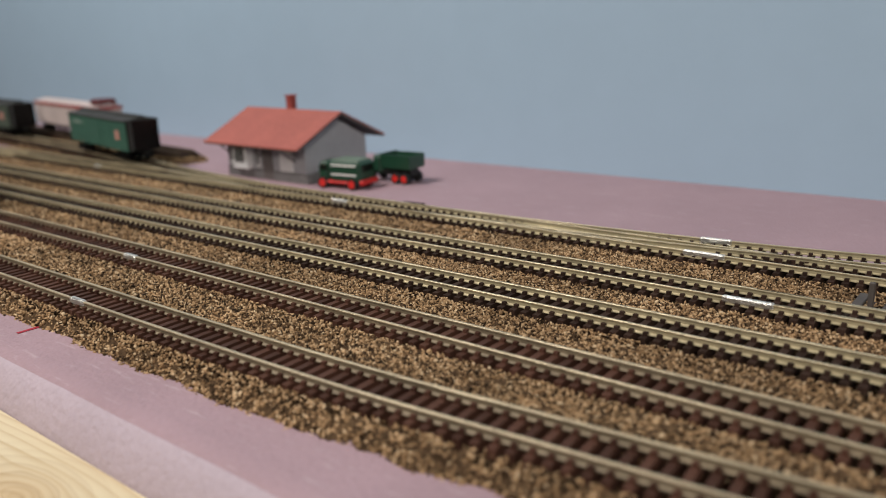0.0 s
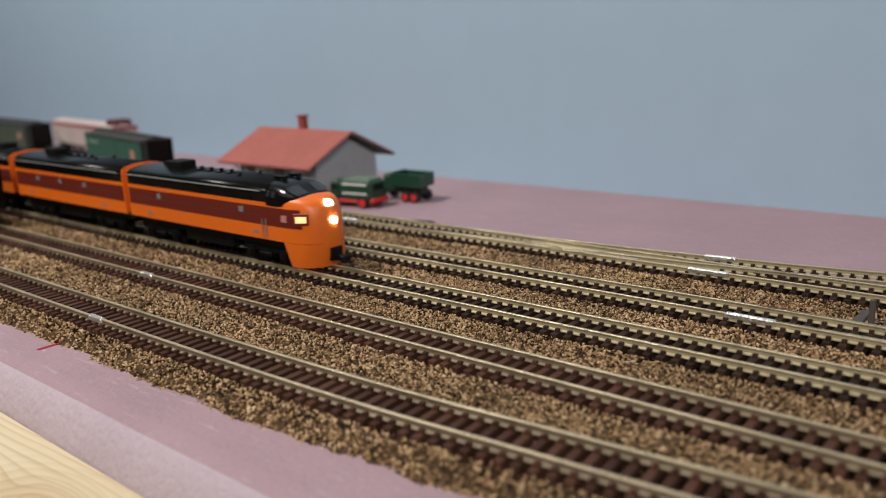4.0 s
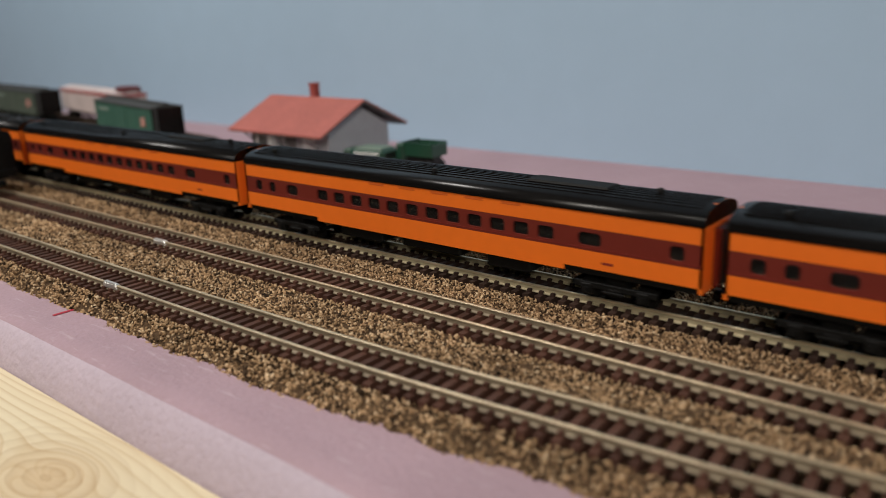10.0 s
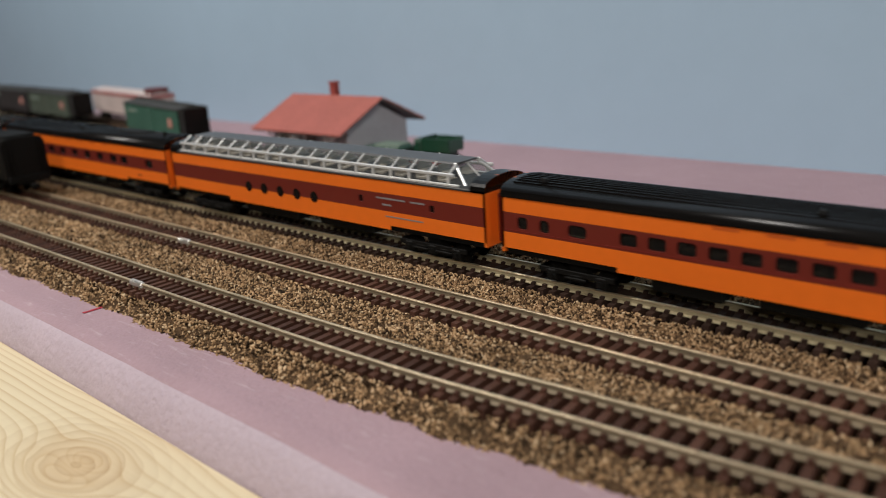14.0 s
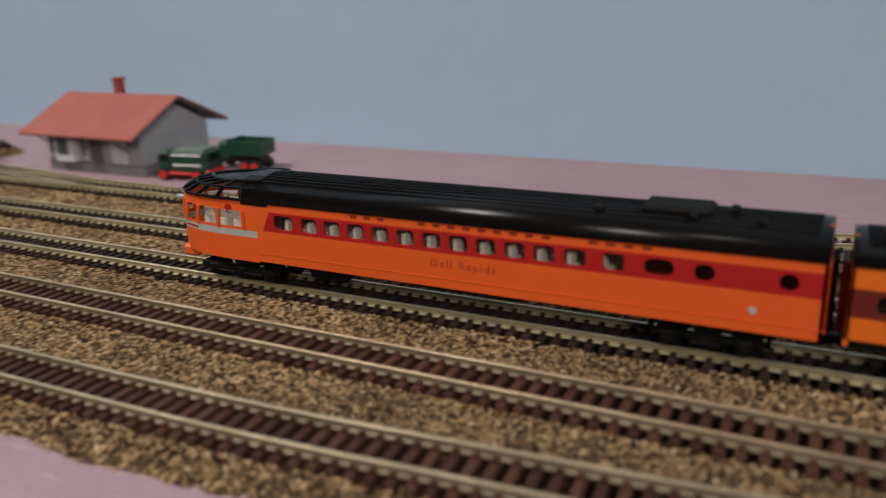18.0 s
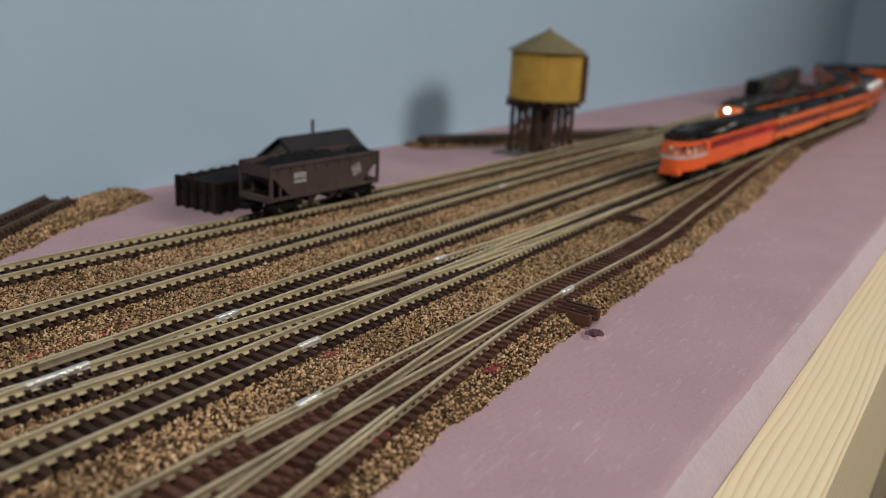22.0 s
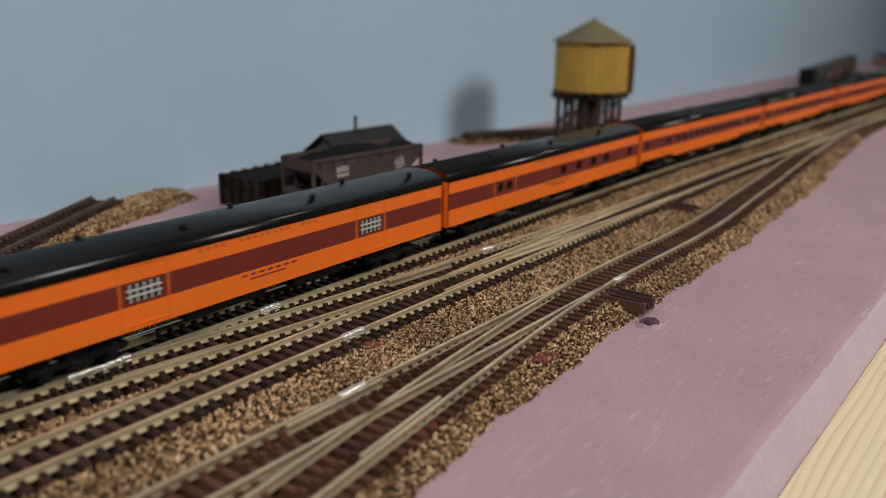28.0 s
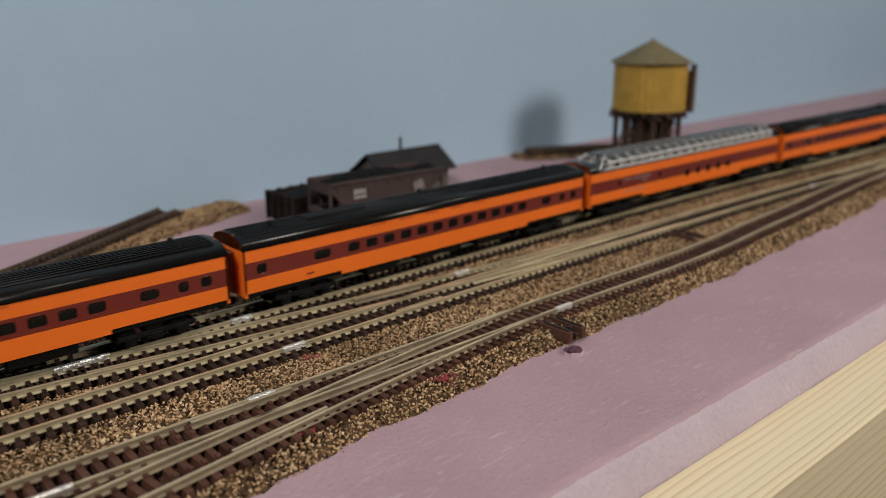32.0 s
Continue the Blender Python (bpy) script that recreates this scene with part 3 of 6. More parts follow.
def make_track(line, label, x0=-0.62, x1=0.62, skip=(), stretch=None, ties=None, worn=False):
    """A track of two rails on ties. skip: stretches of x whose ties belong to the neighbouring track."""
    ob = tagged(empty("railway_track"), label, "railway track", group="yard tracks")
    for off in (0.0049, -0.0049):
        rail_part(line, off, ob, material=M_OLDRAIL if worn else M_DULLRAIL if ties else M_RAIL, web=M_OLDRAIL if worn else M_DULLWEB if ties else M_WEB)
    s = np.r_[0, np.cumsum(np.linalg.norm(np.diff(line, axis=0), axis=1))]
    far = bmesh.new()
    count = 0
    mid = np.interp(0.5 * (x0 + x1), line[:, 0], s) if line[-1, 0] > line[0, 0] else s[-1] / 2
    for q in sorted(np.arange(0.0015, s[-1], TIE_STEP), key=lambda a: abs(a - mid)):
        x, y = np.interp(q, s, line[:, 0]), np.interp(q, s, line[:, 1])
        if any(a < x < b for a, b in skip) or x < -1.3 or x > 1.6 or y < -0.2:
            continue
        xb, yb = np.interp(q + 0.002, s, line[:, 0]), np.interp(q + 0.002, s, line[:, 1])
        turn = math.atan2(yb - y, xb - x)
        turn += random.uniform(-0.02, 0.02)
        wide, move = 1.0, 0.0
        if stretch:
            for a, b, other in stretch:
                if a < x < b:
                    gap = np.interp(x, other[:, 0], other[:, 1]) - y
                    wide, move = 1 + abs(gap) / 0.0162, gap / 2
        m = Matrix.Translation((x, y + move, 0)) @ Matrix.Rotation(turn, 4, "Z") @ Matrix.Diagonal((1, wide, 1, 1))
        if count < 295 and x0 < x < x1:
            count += 1
            t = new("tie", ties or TIE)
            t.parent, t.matrix_basis = ob, m
        else:
            box(far, -0.0012, 0.0012, -0.0081, 0.0081, -0.0042, -0.00197)
            far.verts.ensure_lookup_table()
            for v in far.verts[-8:]:
                v.co = m @ v.co
    tagged(part("far_tie", far, (ties or TIE).materials[0], ob), kind="stuff")
    return ob


def guard_rails():
    """Check rails beside each turnout's frog."""
    for line, x, off in ((LINE_D, 0.122, 0.0035), (LINE_E, 0.122, -0.0035), (LINE_B, 0.113, 0.0035), (LINE_X, 0.113, -0.0035), (LINE_C, 0.200, -0.0035), (LINE_X, 0.200, 0.0035), (LINE_A, -0.122, -0.0035)):
        piece = line[(line[:, 0] > x - 0.016) & (line[:, 0] < x + 0.016)]
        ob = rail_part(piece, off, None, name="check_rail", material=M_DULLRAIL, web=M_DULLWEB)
        tagged(ob, "short nickel check rail inside a turnout", "check rail", group="check rails")


# ---- rolling stock ----
HW = 0.0095


def roof_outline(z0, rise, half=HW + 0.0001, n=10):
    """The curved roof section: eaves at z0, crown rise above."""
    return [(half * math.cos(math.pi * i / n) * (1.0 if 0 < i < n else 1.0), z0 + rise * math.sin(math.pi * i / n) ** 0.75) for i in range(n + 1)]


def plate(bm, x0, x1, z0, z1, y, hole, depth):
    """An upright plate in the plane y with a rounded hole (cx, cz, w, h, r), its rim drawn inwards by depth."""
    cx, cz, w, h, r = hole
    inner, outer = [], []
    k = 4
    for qx, qz, a0 in ((1, 1, 0), (-1, 1, 90), (-1, -1, 180), (1, -1, 270)):
        for i in range(k + 1):
            a = math.radians(a0 + 90 * i / k)
            inner.append((cx + qx * (w / 2 - r) + r * math.cos(a), cz + qz * (h / 2 - r) + r * math.sin(a)))
            outer.append((x1 if qx > 0 else x0, z1 if qz > 0 else z0))
    a = [bm.verts.new((p[0], y, p[1])) for p in inner]
    b = [bm.verts.new((p[0], y, p[1])) for p in outer]
    c = [bm.verts.new((p[0], y - math.copysign(depth, y), p[1])) for p in inner]
    n = len(a)
    for i in range(n):
        j = (i + 1) % n
        if (b[i].co - b[j].co).length > 1e-9:
            bm.faces.new((a[i], a[j], b[j], b[i]))
        else:
            bm.faces.new((a[i], a[j], b[i]))
        bm.faces.new((a[j], a[i], c[i], c[j]))


def band(bm, x0, x1, z0, z1, y, holes, depth=0.0007):
    """A strip of car side with window holes."""
    x = x0
    for hole in sorted(holes):
        l, r = hole[0] - hole[2] / 2 - 0.0006, hole[0] + hole[2] / 2 + 0.0006
        if l > x + 1e-6:
            quad(bm, ((x, y, z0), (l, y, z0), (l, y, z1), (x, y, z1)))
        plate(bm, l, r, z0, z1, y, hole, depth)
        x = r
    quad(bm, ((x, y, z0), (x1, y, z0), (x1, y, z1), (x, y, z1)))
    bmesh.ops.remove_doubles(bm, verts=bm.verts, dist=0.00001)


def wheel_mesh(r=0.0029):
    bm = bmesh.new()
    rod(bm, (0, -0.0004, 0), (0, 0.0004, 0), r, 14)
    rod(bm, (0, 0.0004, 0), (0, 0.0007, 0), r + 0.0004, 14)
    me = bpy.data.meshes.new("wheel")
    bm.to_mesh(me)
    bm.free()
    me.materials.append(M_TRUCK)
    return me


def truck_parts(parent, x, axles=2, base=0.0150, name="truck", tall=1.0):
    """A bogie: side frames with journal boxes, springs and wheels."""
    bm = bmesh.new()
    L = base / 2 + 0.0038
    for s in (-1, 1):
        y = s * 0.0073
        box(bm, x - L, x + L, y - 0.0006, y + 0.0006, 0.0034, 0.0050, bevel=0.0002)
        for i in range(axles):
            ax = x - base / 2 + base * i / (axles - 1)
            box(bm, ax - 0.0015, ax + 0.0015, y - 0.0009, y + 0.0009, 0.0016, 0.0046, bevel=0.0003)
            box(bm, ax - 0.0007, ax + 0.0007, y + s * 0.0004, y + s * 0.0014, 0.0022, 0.0036)
        for i in range(axles - 1):
            mx = x - base / 2 + base * (i + 0.5) / (axles - 1)
            box(bm, mx - 0.0018, mx + 0.0018, y - 0.0007, y + 0.0010, 0.0020, 0.0042, bevel=0.0003)
            rod(bm, (mx - 0.0030, y + s * 0.0008, 0.0030), (mx + 0.0030, y + s * 0.0008, 0.0030), 0.00035, 6)
        box(bm, x - L - 0.0008, x - L, -0.0073, 0.0073, 0.0036, 0.0046)
        box(bm, x + L, x + L + 0.0008, -0.0073, 0.0073, 0.0036, 0.0046)
    box(bm, x - 0.0025, x + 0.0025, -0.0068, 0.0068, 0.0034, 0.0068)
    for v in bm.verts:
        v.co.z *= tall
    t = part(name, bm, M_TRUCK, parent)
    for i in range(axles):
        for s in (-1, 1):
            w = new("wheel", WHEEL)
            w.parent = t
            w.matrix_basis = Matrix.Translation((x - base / 2 + base * i / (axles - 1), s * 0.0046, 0.0029)) @ Matrix.Rotation(0 if s < 0 else math.pi, 4, "Z")
    return t


def coupler(parent, x, s):
    bm = boxed(min(x, x + s * 0.0048), max(x, x + s * 0.0048), -0.0008, 0.0008, 0.0040, 0.0055)
    box(bm, x + s * 0.0052 - 0.0012, x + s * 0.0052 + 0.0012, -0.0016, 0.0016, 0.0036, 0.0060, bevel=0.0004)
    part("coupler", bm, M_TRUCK, parent)


def vent(parent, x, y, z, r=0.0011):
    bm = bmesh.new()
    rod(bm, (x, y, z - 0.0008), (x, y, z + 0.0007), r * 0.55, 8)
    rod(bm, (x, y, z + 0.0006), (x, y, z + 0.0013), r, 8, r * 0.7)
    part("roof_vent", bm, M_TRUCK, parent)


Z0, ZR0, ZR1, ZE, RISE = 0.0076, 0.0160, 0.0211, 0.0236, 0.0052
COACH_RISE, COACH_STRIPES = 0.0037, (0.0134, 0.0190)


def car_shell(ob, L, paint, stripe, windows, roof_mat, roof_label="", z0=Z0, rise=RISE, ends=(True, True), ribbed=True, pane=None, stripes=(ZR0, ZR1), skirt=0.0):
    """Sides in three strips, ends, roof and floor of a passenger car of length L, windows a list of (x, z, w, h, r)."""
    h = L / 2
    zr0, zr1 = stripes
    for s in (-1, 1):
        y = s * HW
        bm = bmesh.new()
        if skirt:
            up = z0 + 0.0013
            for a, b, zz in ((-h, -skirt, up), (-skirt, skirt, z0), (skirt, h, up)):
                quad(bm, ((a, y, zz), (b, y, zz), (b, y, zr0), (a, y, zr0)))
                quad(bm, ((a, y * 0.97, zz), (b, y * 0.97, zz), (b, y, zz), (a, y, zz)))
        else:
            quad(bm, ((-h, y, z0), (h, y, z0), (h, y, zr0), (-h, y, zr0)))
            quad(bm, ((-h, y * 0.985, z0), (h, y * 0.985, z0), (h, y, z0), (-h, y, z0)))
        part("side_panel", bm, paint, ob)
        bm = bmesh.new()
        quad(bm, ((-h, y, zr1), (h, y, zr1), (h, y, ZE), (-h, y, ZE)))
        part("letter_board", bm, paint, ob)
        bm = bmesh.new()
        band(bm, -h, h, zr0, zr1, y, [w for w in windows])
        part("window_band", bm, stripe, ob)
        for cx, cz, w, hh, r in windows:
            part("pane", boxed(cx - w / 2, cx + w / 2, y - s * 0.0006 - 0.00006, y - s * 0.0006 + 0.00006, cz - hh / 2, cz + hh / 2), pane or M_DARKGLASS, ob)
    for s, on in zip((-1, 1), ends):
        if not on:
            continue
        bm = bmesh.new()
        x = s * h
        pts = [(-HW, z0), (-HW, ZE)] + [(y, z) for y, z in roof_outline(ZE, max(rise, COACH_RISE))[::-1][1:-1]] + [(HW, ZE), (HW, z0)]
        prism(bm, pts, min(x, x - s * 0.0008), max(x, x - s * 0.0008))
        part("end_wall", bm, paint, ob)
        bm = boxed(min(x, x + s * 0.0016), max(x, x + s * 0.0016), -0.0042, 0.0042, z0 + 0.0006, 0.0222, bevel=0.0004)
        part("vestibule_diaphragm", bm, M_MAROON, ob)
        coupler(ob, x - s * 0.001, s)
    bm = bmesh.new()
    pts = roof_outline(ZE, rise, HW + 0.00025, 14)
    prism(bm, pts + [(-HW - 0.00025, ZE - 0.0005), (HW + 0.00025, ZE - 0.0005)][::1], -h, h)
    rounded(part("roof", bm, roof_mat, ob, roof_label))
    if ribbed:
        for y in np.linspace(-0.0062, 0.0062, 9):
            zz = ZE + rise * max(0.0, 1 - (y / HW) ** 2) ** 0.375
            part("roof_rib", boxed(-h + 0.002, h - 0.002, y - 0.00012, y + 0.00012, zz - 0.0004, zz + 0.00022), roof_mat, ob)
    bm = boxed(-h + 0.001, h - 0.001, -HW + 0.0008, HW - 0.0008, z0 - 0.0004, z0 + 0.0010)
    part("floor_pan", bm, M_TRUCK, ob)


def under_boxes(ob, spots):
    for x, w, z in spots:
        part("equipment_box", boxed(x - w / 2, x + w / 2, -0.0078, 0.0078, z, Z0 - 0.0003, bevel=0.0004), M_TRUCK, ob)


def writing_bar(ob, x0, x1, z, tall, s, material, name="lettering"):
    """Unreadable small writing as a thin bar on the side s."""
    y = s * (HW + 0.00008)
    part(name, boxed(x0, x1, min(y, y - s * 0.0001), max(y, y - s * 0.0001), z - tall / 2, z + tall / 2), material, ob)


def seats(ob, x0, x1, n):
    bm = bmesh.new()
    for x in np.linspace(x0, x1, n):
        for y in (-0.0055, 0.0055):
            box(bm, x - 0.0016, x + 0.0016, y - 0.0024, y + 0.0024, Z0 + 0.001, 0.0150)
            box(bm, x - 0.0020, x - 0.0010, y - 0.0024, y + 0.0024, 0.0150, 0.0182, bevel=0.0003)
    part("seats", bm, M_SEAT, ob)


CZ, WH = 0.0186, 0.0033


SLEEPER_WINDOWS = (-0.0578, -0.0400, -0.0275, -0.0150, -0.0024, 0.0104, 0.0228, 0.0352, 0.0448, 0.0660)


def coach(label, sleeper=False):
    ob = tagged(empty("coach"), label, "railway coach", group="passenger train cars")
    L = 0.1620
    wins = [(-0.0740, 0.0163, 0.0034, 0.0034, 0.0010), (-0.0670, 0.0163, 0.0032, 0.0034, 0.0010), (-0.0570, 0.0163, 0.0056, WH, 0.0012)]
    wins += [(x, 0.0163, 0.0048, WH, 0.0008) for x in np.linspace(-0.0425, 0.0400, 12)]
    wins += [(0.0525, 0.0163, 0.0064, WH, 0.0012), (0.0748, 0.0163, 0.0036, 0.0034, 0.0010)]
    if sleeper:
        wins = [(-0.0745, 0.0163, 0.0034, 0.0034, 0.0010)] + [(x, 0.0163, 0.0062, WH, 0.0008) for x in SLEEPER_WINDOWS]
    car_shell(ob, L, M_ORANGE, M_MAROON, wins, M_BLACK, rise=COACH_RISE, stripes=COACH_STRIPES, skirt=0.0455)
    seats(ob, -0.045, 0.04, 12)
    for x in (-0.0585, 0.0585):
        truck_parts(ob, x)
    under_boxes(ob, [(-0.028, 0.018, 0.0040), (0.0, 0.022, 0.0046), (0.027, 0.014, 0.0038)])
    part("air_conditioner_hatch", boxed(0.030, 0.054, -0.0032, 0.0032, ZE + COACH_RISE - 0.0008, ZE + COACH_RISE + 0.0006, bevel=0.0005), M_TRUCK, ob)
    for x, y in ((0.066, 0.0), (-0.070, -0.0045), (0.0, -0.0045)):
        vent(ob, x, y, ZE + COACH_RISE - (0.0 if y == 0 else 0.0006))
    for s in (-1, 1):
        for x in np.linspace(-0.018, 0.030, 5):
            writing_bar(ob, x - 0.0035, x + 0.0025, 0.0224, 0.0007, s, M_FAINT)
        writing_bar(ob, 0.056, 0.059, 0.0108, 0.0006, s, M_LETTER, "car_number")
        writing_bar(ob, -0.081, 0.081, COACH_STRIPES[0] + 0.0007, 0.00012, s, M_LETTER, "pin_stripe")
    return ob


def baggage_car(label, paint, kind):
    ob = tagged(empty("baggage_car"), label, "baggage car", group="passenger train cars")
    L = {"mail": 0.1470, "baggage": 0.1465}.get(kind, 0.1500)
    doors = {"mail": [(-0.036, 0.0105)], "baggage": [(-0.046, 0.0105), (0.024, 0.0120)], "grid": [(-0.040, 0.0125), (0.036, 0.0125)], "express": [(-0.0400, 0.0140)]}[kind]
    old = kind in ("mail", "baggage")
    stripes, rise, wz = ((ZR0, ZR1), RISE, CZ) if old else (COACH_STRIPES, COACH_RISE, 0.0163)
    wins = []
    for x, w in doors:
        if kind == "grid":
            wins += [(x, wz, 0.0090, 0.0042, 0.0003)]
        else:
            w, d = (0.0036, 0.0029) if kind == "express" else (0.0026, 0.0022)
            wins += [(x - d, wz, w, 0.0033, 0.0012), (x + d, wz, w, 0.0033, 0.0012)]
    if kind == "mail":
        wins += [(x, wz, 0.0030, 0.0026, 0.0003) for x in (0.0220, 0.0295, 0.0370)] + [(0.0500, wz, 0.0042, 0.0036, 0.0014)]
    if kind == "express":
        wins += [(x, wz, 0.0050, 0.0034, 0.0008) for x in (0.0035, 0.0165, 0.0295, 0.0420)] + [(0.0655, wz, 0.0040, 0.0034, 0.0010)]
    car_shell(ob, L, paint, M_MAROON, wins, M_DULLROOF if old else M_BLACK, ribbed=False, rise=rise, stripes=stripes)
    for s in (-1, 1):
        for x, w in doors:
            y = s * HW
            bm = bmesh.new()
            for a in (x - w / 2, x + w / 2):
                box(bm, a - 0.00018, a + 0.00018, y - 0.00015, y + 0.00015, Z0 + 0.0008, 0.0229)
            box(bm, x - w / 2, x + w / 2, y - 0.00018, y + 0.00018, 0.0226, 0.0230)
            box(bm, x - w / 2, x + w / 2, y - 0.00018, y + 0.00018, Z0 + 0.0010, Z0 + 0.0014)
            part("door_frame", bm, paint, ob)
            if kind == "grid":
                bm = bmesh.new()
                for a in np.linspace(x - 0.0036, x + 0.0036, 5):
                    box(bm, a - 0.0002, a + 0.0002, y - 0.0002, y + 0.0002, wz - 0.0021, wz + 0.0021)
                for b in (-0.0007, 0.0007):
                    box(bm, x - 0.0045, x + 0.0045, y - 0.0002, y + 0.0002, wz + b - 0.0002, wz + b + 0.0002)
                part("window_bars", bm, M_SILVER, ob)
        for a, k in ((-0.0180, 3), (-0.0080, 8), (0.0130, 4)):
            for i in range(k):
                writing_bar(ob, a + 0.0022 * i, a + 0.0022 * i + 0.0013, 0.0221, 0.0008, s, M_FAINT)
        for i in range(7):
            writing_bar(ob, -0.0100 + 0.0028 * i, -0.0083 + 0.0028 * i, 0.0124, 0.0006, s, M_LETTER)
        writing_bar(ob, -0.0060, 0.0060, 0.0112, 0.0004, s, M_LETTER)
    for x in (-0.052, 0.052):
        truck_parts(ob, x)
    under_boxes(ob, [(-0.020, 0.020, 0.0042), (0.012, 0.026, 0.0048)])
    for i, x in enumerate(np.linspace(-0.064, 0.064, 10 if old else 7)):
        vent(ob, x, 0.0046 * (-1) ** i, ZE + rise - 0.0006, 0.0013 if old else 0.0011)
    return ob


def dome_car(label):
    ob = tagged(empty("dome_car"), label, "dome car", group="passenger train cars")
    L = 0.1620
    wins = [(0.0303, 0.0163, 0.0020, 0.0022, 0.0004), (0.0607, 0.0163, 0.0020, 0.0022, 0.0004)]
    car_shell(ob, L, M_ORANGE, M_MAROON, wins, M_GREYROOF, rise=0.0012, ribbed=False, stripes=COACH_STRIPES, skirt=0.0430)
    for x in (-L / 2, L / 2 - 0.0052):
        pts = roof_outline(ZE, COACH_RISE, HW + 0.00025, 14)
        part("end_roof", prism(bmesh.new(), pts + [(-HW - 0.00025, ZE - 0.0005), (HW + 0.00025, ZE - 0.0005)], x, x + 0.0052), M_BLACK, ob)
    z0, z1, z2 = ZE + 0.0002, ZE + 0.0034, ZE + 0.0062
    a, b = -0.0735, 0.0735
    bm = bmesh.new()
    prism(bm, [(-0.0046, z2), (0.0046, z2), (0.0052, z2 - 0.0005), (-0.0052, z2 - 0.0005)], a + 0.004, b - 0.006)
    box(bm, a, b, -HW + 0.0002, HW - 0.0002, z0 - 0.0006, z0 + 0.0003)
    part("dome_roof", bm, M_GREYROOF, ob)
    n = 19
    for s in (-1, 1):
        bm = bmesh.new()
        for x in np.linspace(a + 0.002, b - 0.006, n):
            rod(bm, (x, s * (HW - 0.0004), z0), (x, s * 0.0088, z1), 0.00055, 6)
            rod(bm, (x, s * 0.0088, z1), (x, s * 0.0050, z2 - 0.0003), 0.0004, 6)
        rod(bm, (a, s * 0.0088, z1), (b - 0.004, s * 0.0088, z1), 0.00055, 6)
        rod(bm, (a, s * (HW - 0.0004), z0 + 0.0003), (b - 0.002, s * (HW - 0.0004), z0 + 0.0003), 0.0005, 6)
        part("window_frame", bm, M_SILVER, ob)
        bm = bmesh.new()
        quad(bm, ((a, s * (HW - 0.0005), z0), (b - 0.002, s * (HW - 0.0005), z0), (b - 0.004, s * 0.0087, z1), (a, s * 0.0087, z1)))
        quad(bm, ((a, s * 0.0087, z1), (b - 0.004, s * 0.0087, z1), (b - 0.007, s * 0.0050, z2 - 0.0004), (a, s * 0.0050, z2 - 0.0004)))
        part("dome_glass", bm, M_DOMEGLASS, ob)
    for x, s in ((b, 1), (a, -1)):
        bm = bmesh.new()
        top = x - s * 0.007
        rod(bm, (x, -0.0082, z0), (top, -0.0046, z2 - 0.0003), 0.0004, 6)
        rod(bm, (x, 0.0082, z0), (top, 0.0046, z2 - 0.0003), 0.0004, 6)
        rod(bm, (x, 0, z0), (top, 0, z2 - 0.0003), 0.0003, 6)
        rod(bm, (x, -0.0088, z0), (x, 0.0088, z0), 0.0004, 6)
        part("end_frame", bm, M_SILVER, ob)
        bm = bmesh.new()
        quad(bm, ((x, -0.0086, z0), (x, 0.0086, z0), (top, 0.0046, z2 - 0.0003), (top, -0.0046, z2 - 0.0003)))
        part("end_glass", bm, M_DOMEGLASS, ob)
    bm = bmesh.new()
    for x in np.linspace(a + 0.006, b - 0.01, 16):
        for y in (-0.005, 0.005):
            box(bm, x - 0.0016, x + 0.0016, y - 0.0024, y + 0.0024, z0, z0 + 0.0012)
            box(bm, x - 0.0018, x - 0.0010, y - 0.0024, y + 0.0024, z0, z0 + 0.0030, bevel=0.0003)
    part("dome_seats", bm, M_INSIDE, ob)
    for x in (-0.0585, 0.0585):
        truck_parts(ob, x, axles=3, base=0.0190)
    under_boxes(ob, [(-0.02, 0.03, 0.0040), (0.02, 0.026, 0.0044)])
    for s in (-1, 1):
        writing_bar(ob, 0.0375, 0.0500, 0.0174, 0.0005, s, M_PORT)
        writing_bar(ob, 0.0520, 0.0580, 0.0174, 0.0005, s, M_PORT)
        writing_bar(ob, 0.0400, 0.0440, 0.0154, 0.0005, s, M_PORT)
        writing_bar(ob, 0.0410, 0.0570, 0.0118, 0.0004, s, M_PORT)
        for x in np.linspace(-0.0298, 0.0071, 5):
            part("porthole", rod(bmesh.new(), (x, s * (HW - 0.0004), 0.0141), (x, s * (HW + 0.00012), 0.0141), 0.0019, 14), M_BLACK, ob)
    return ob


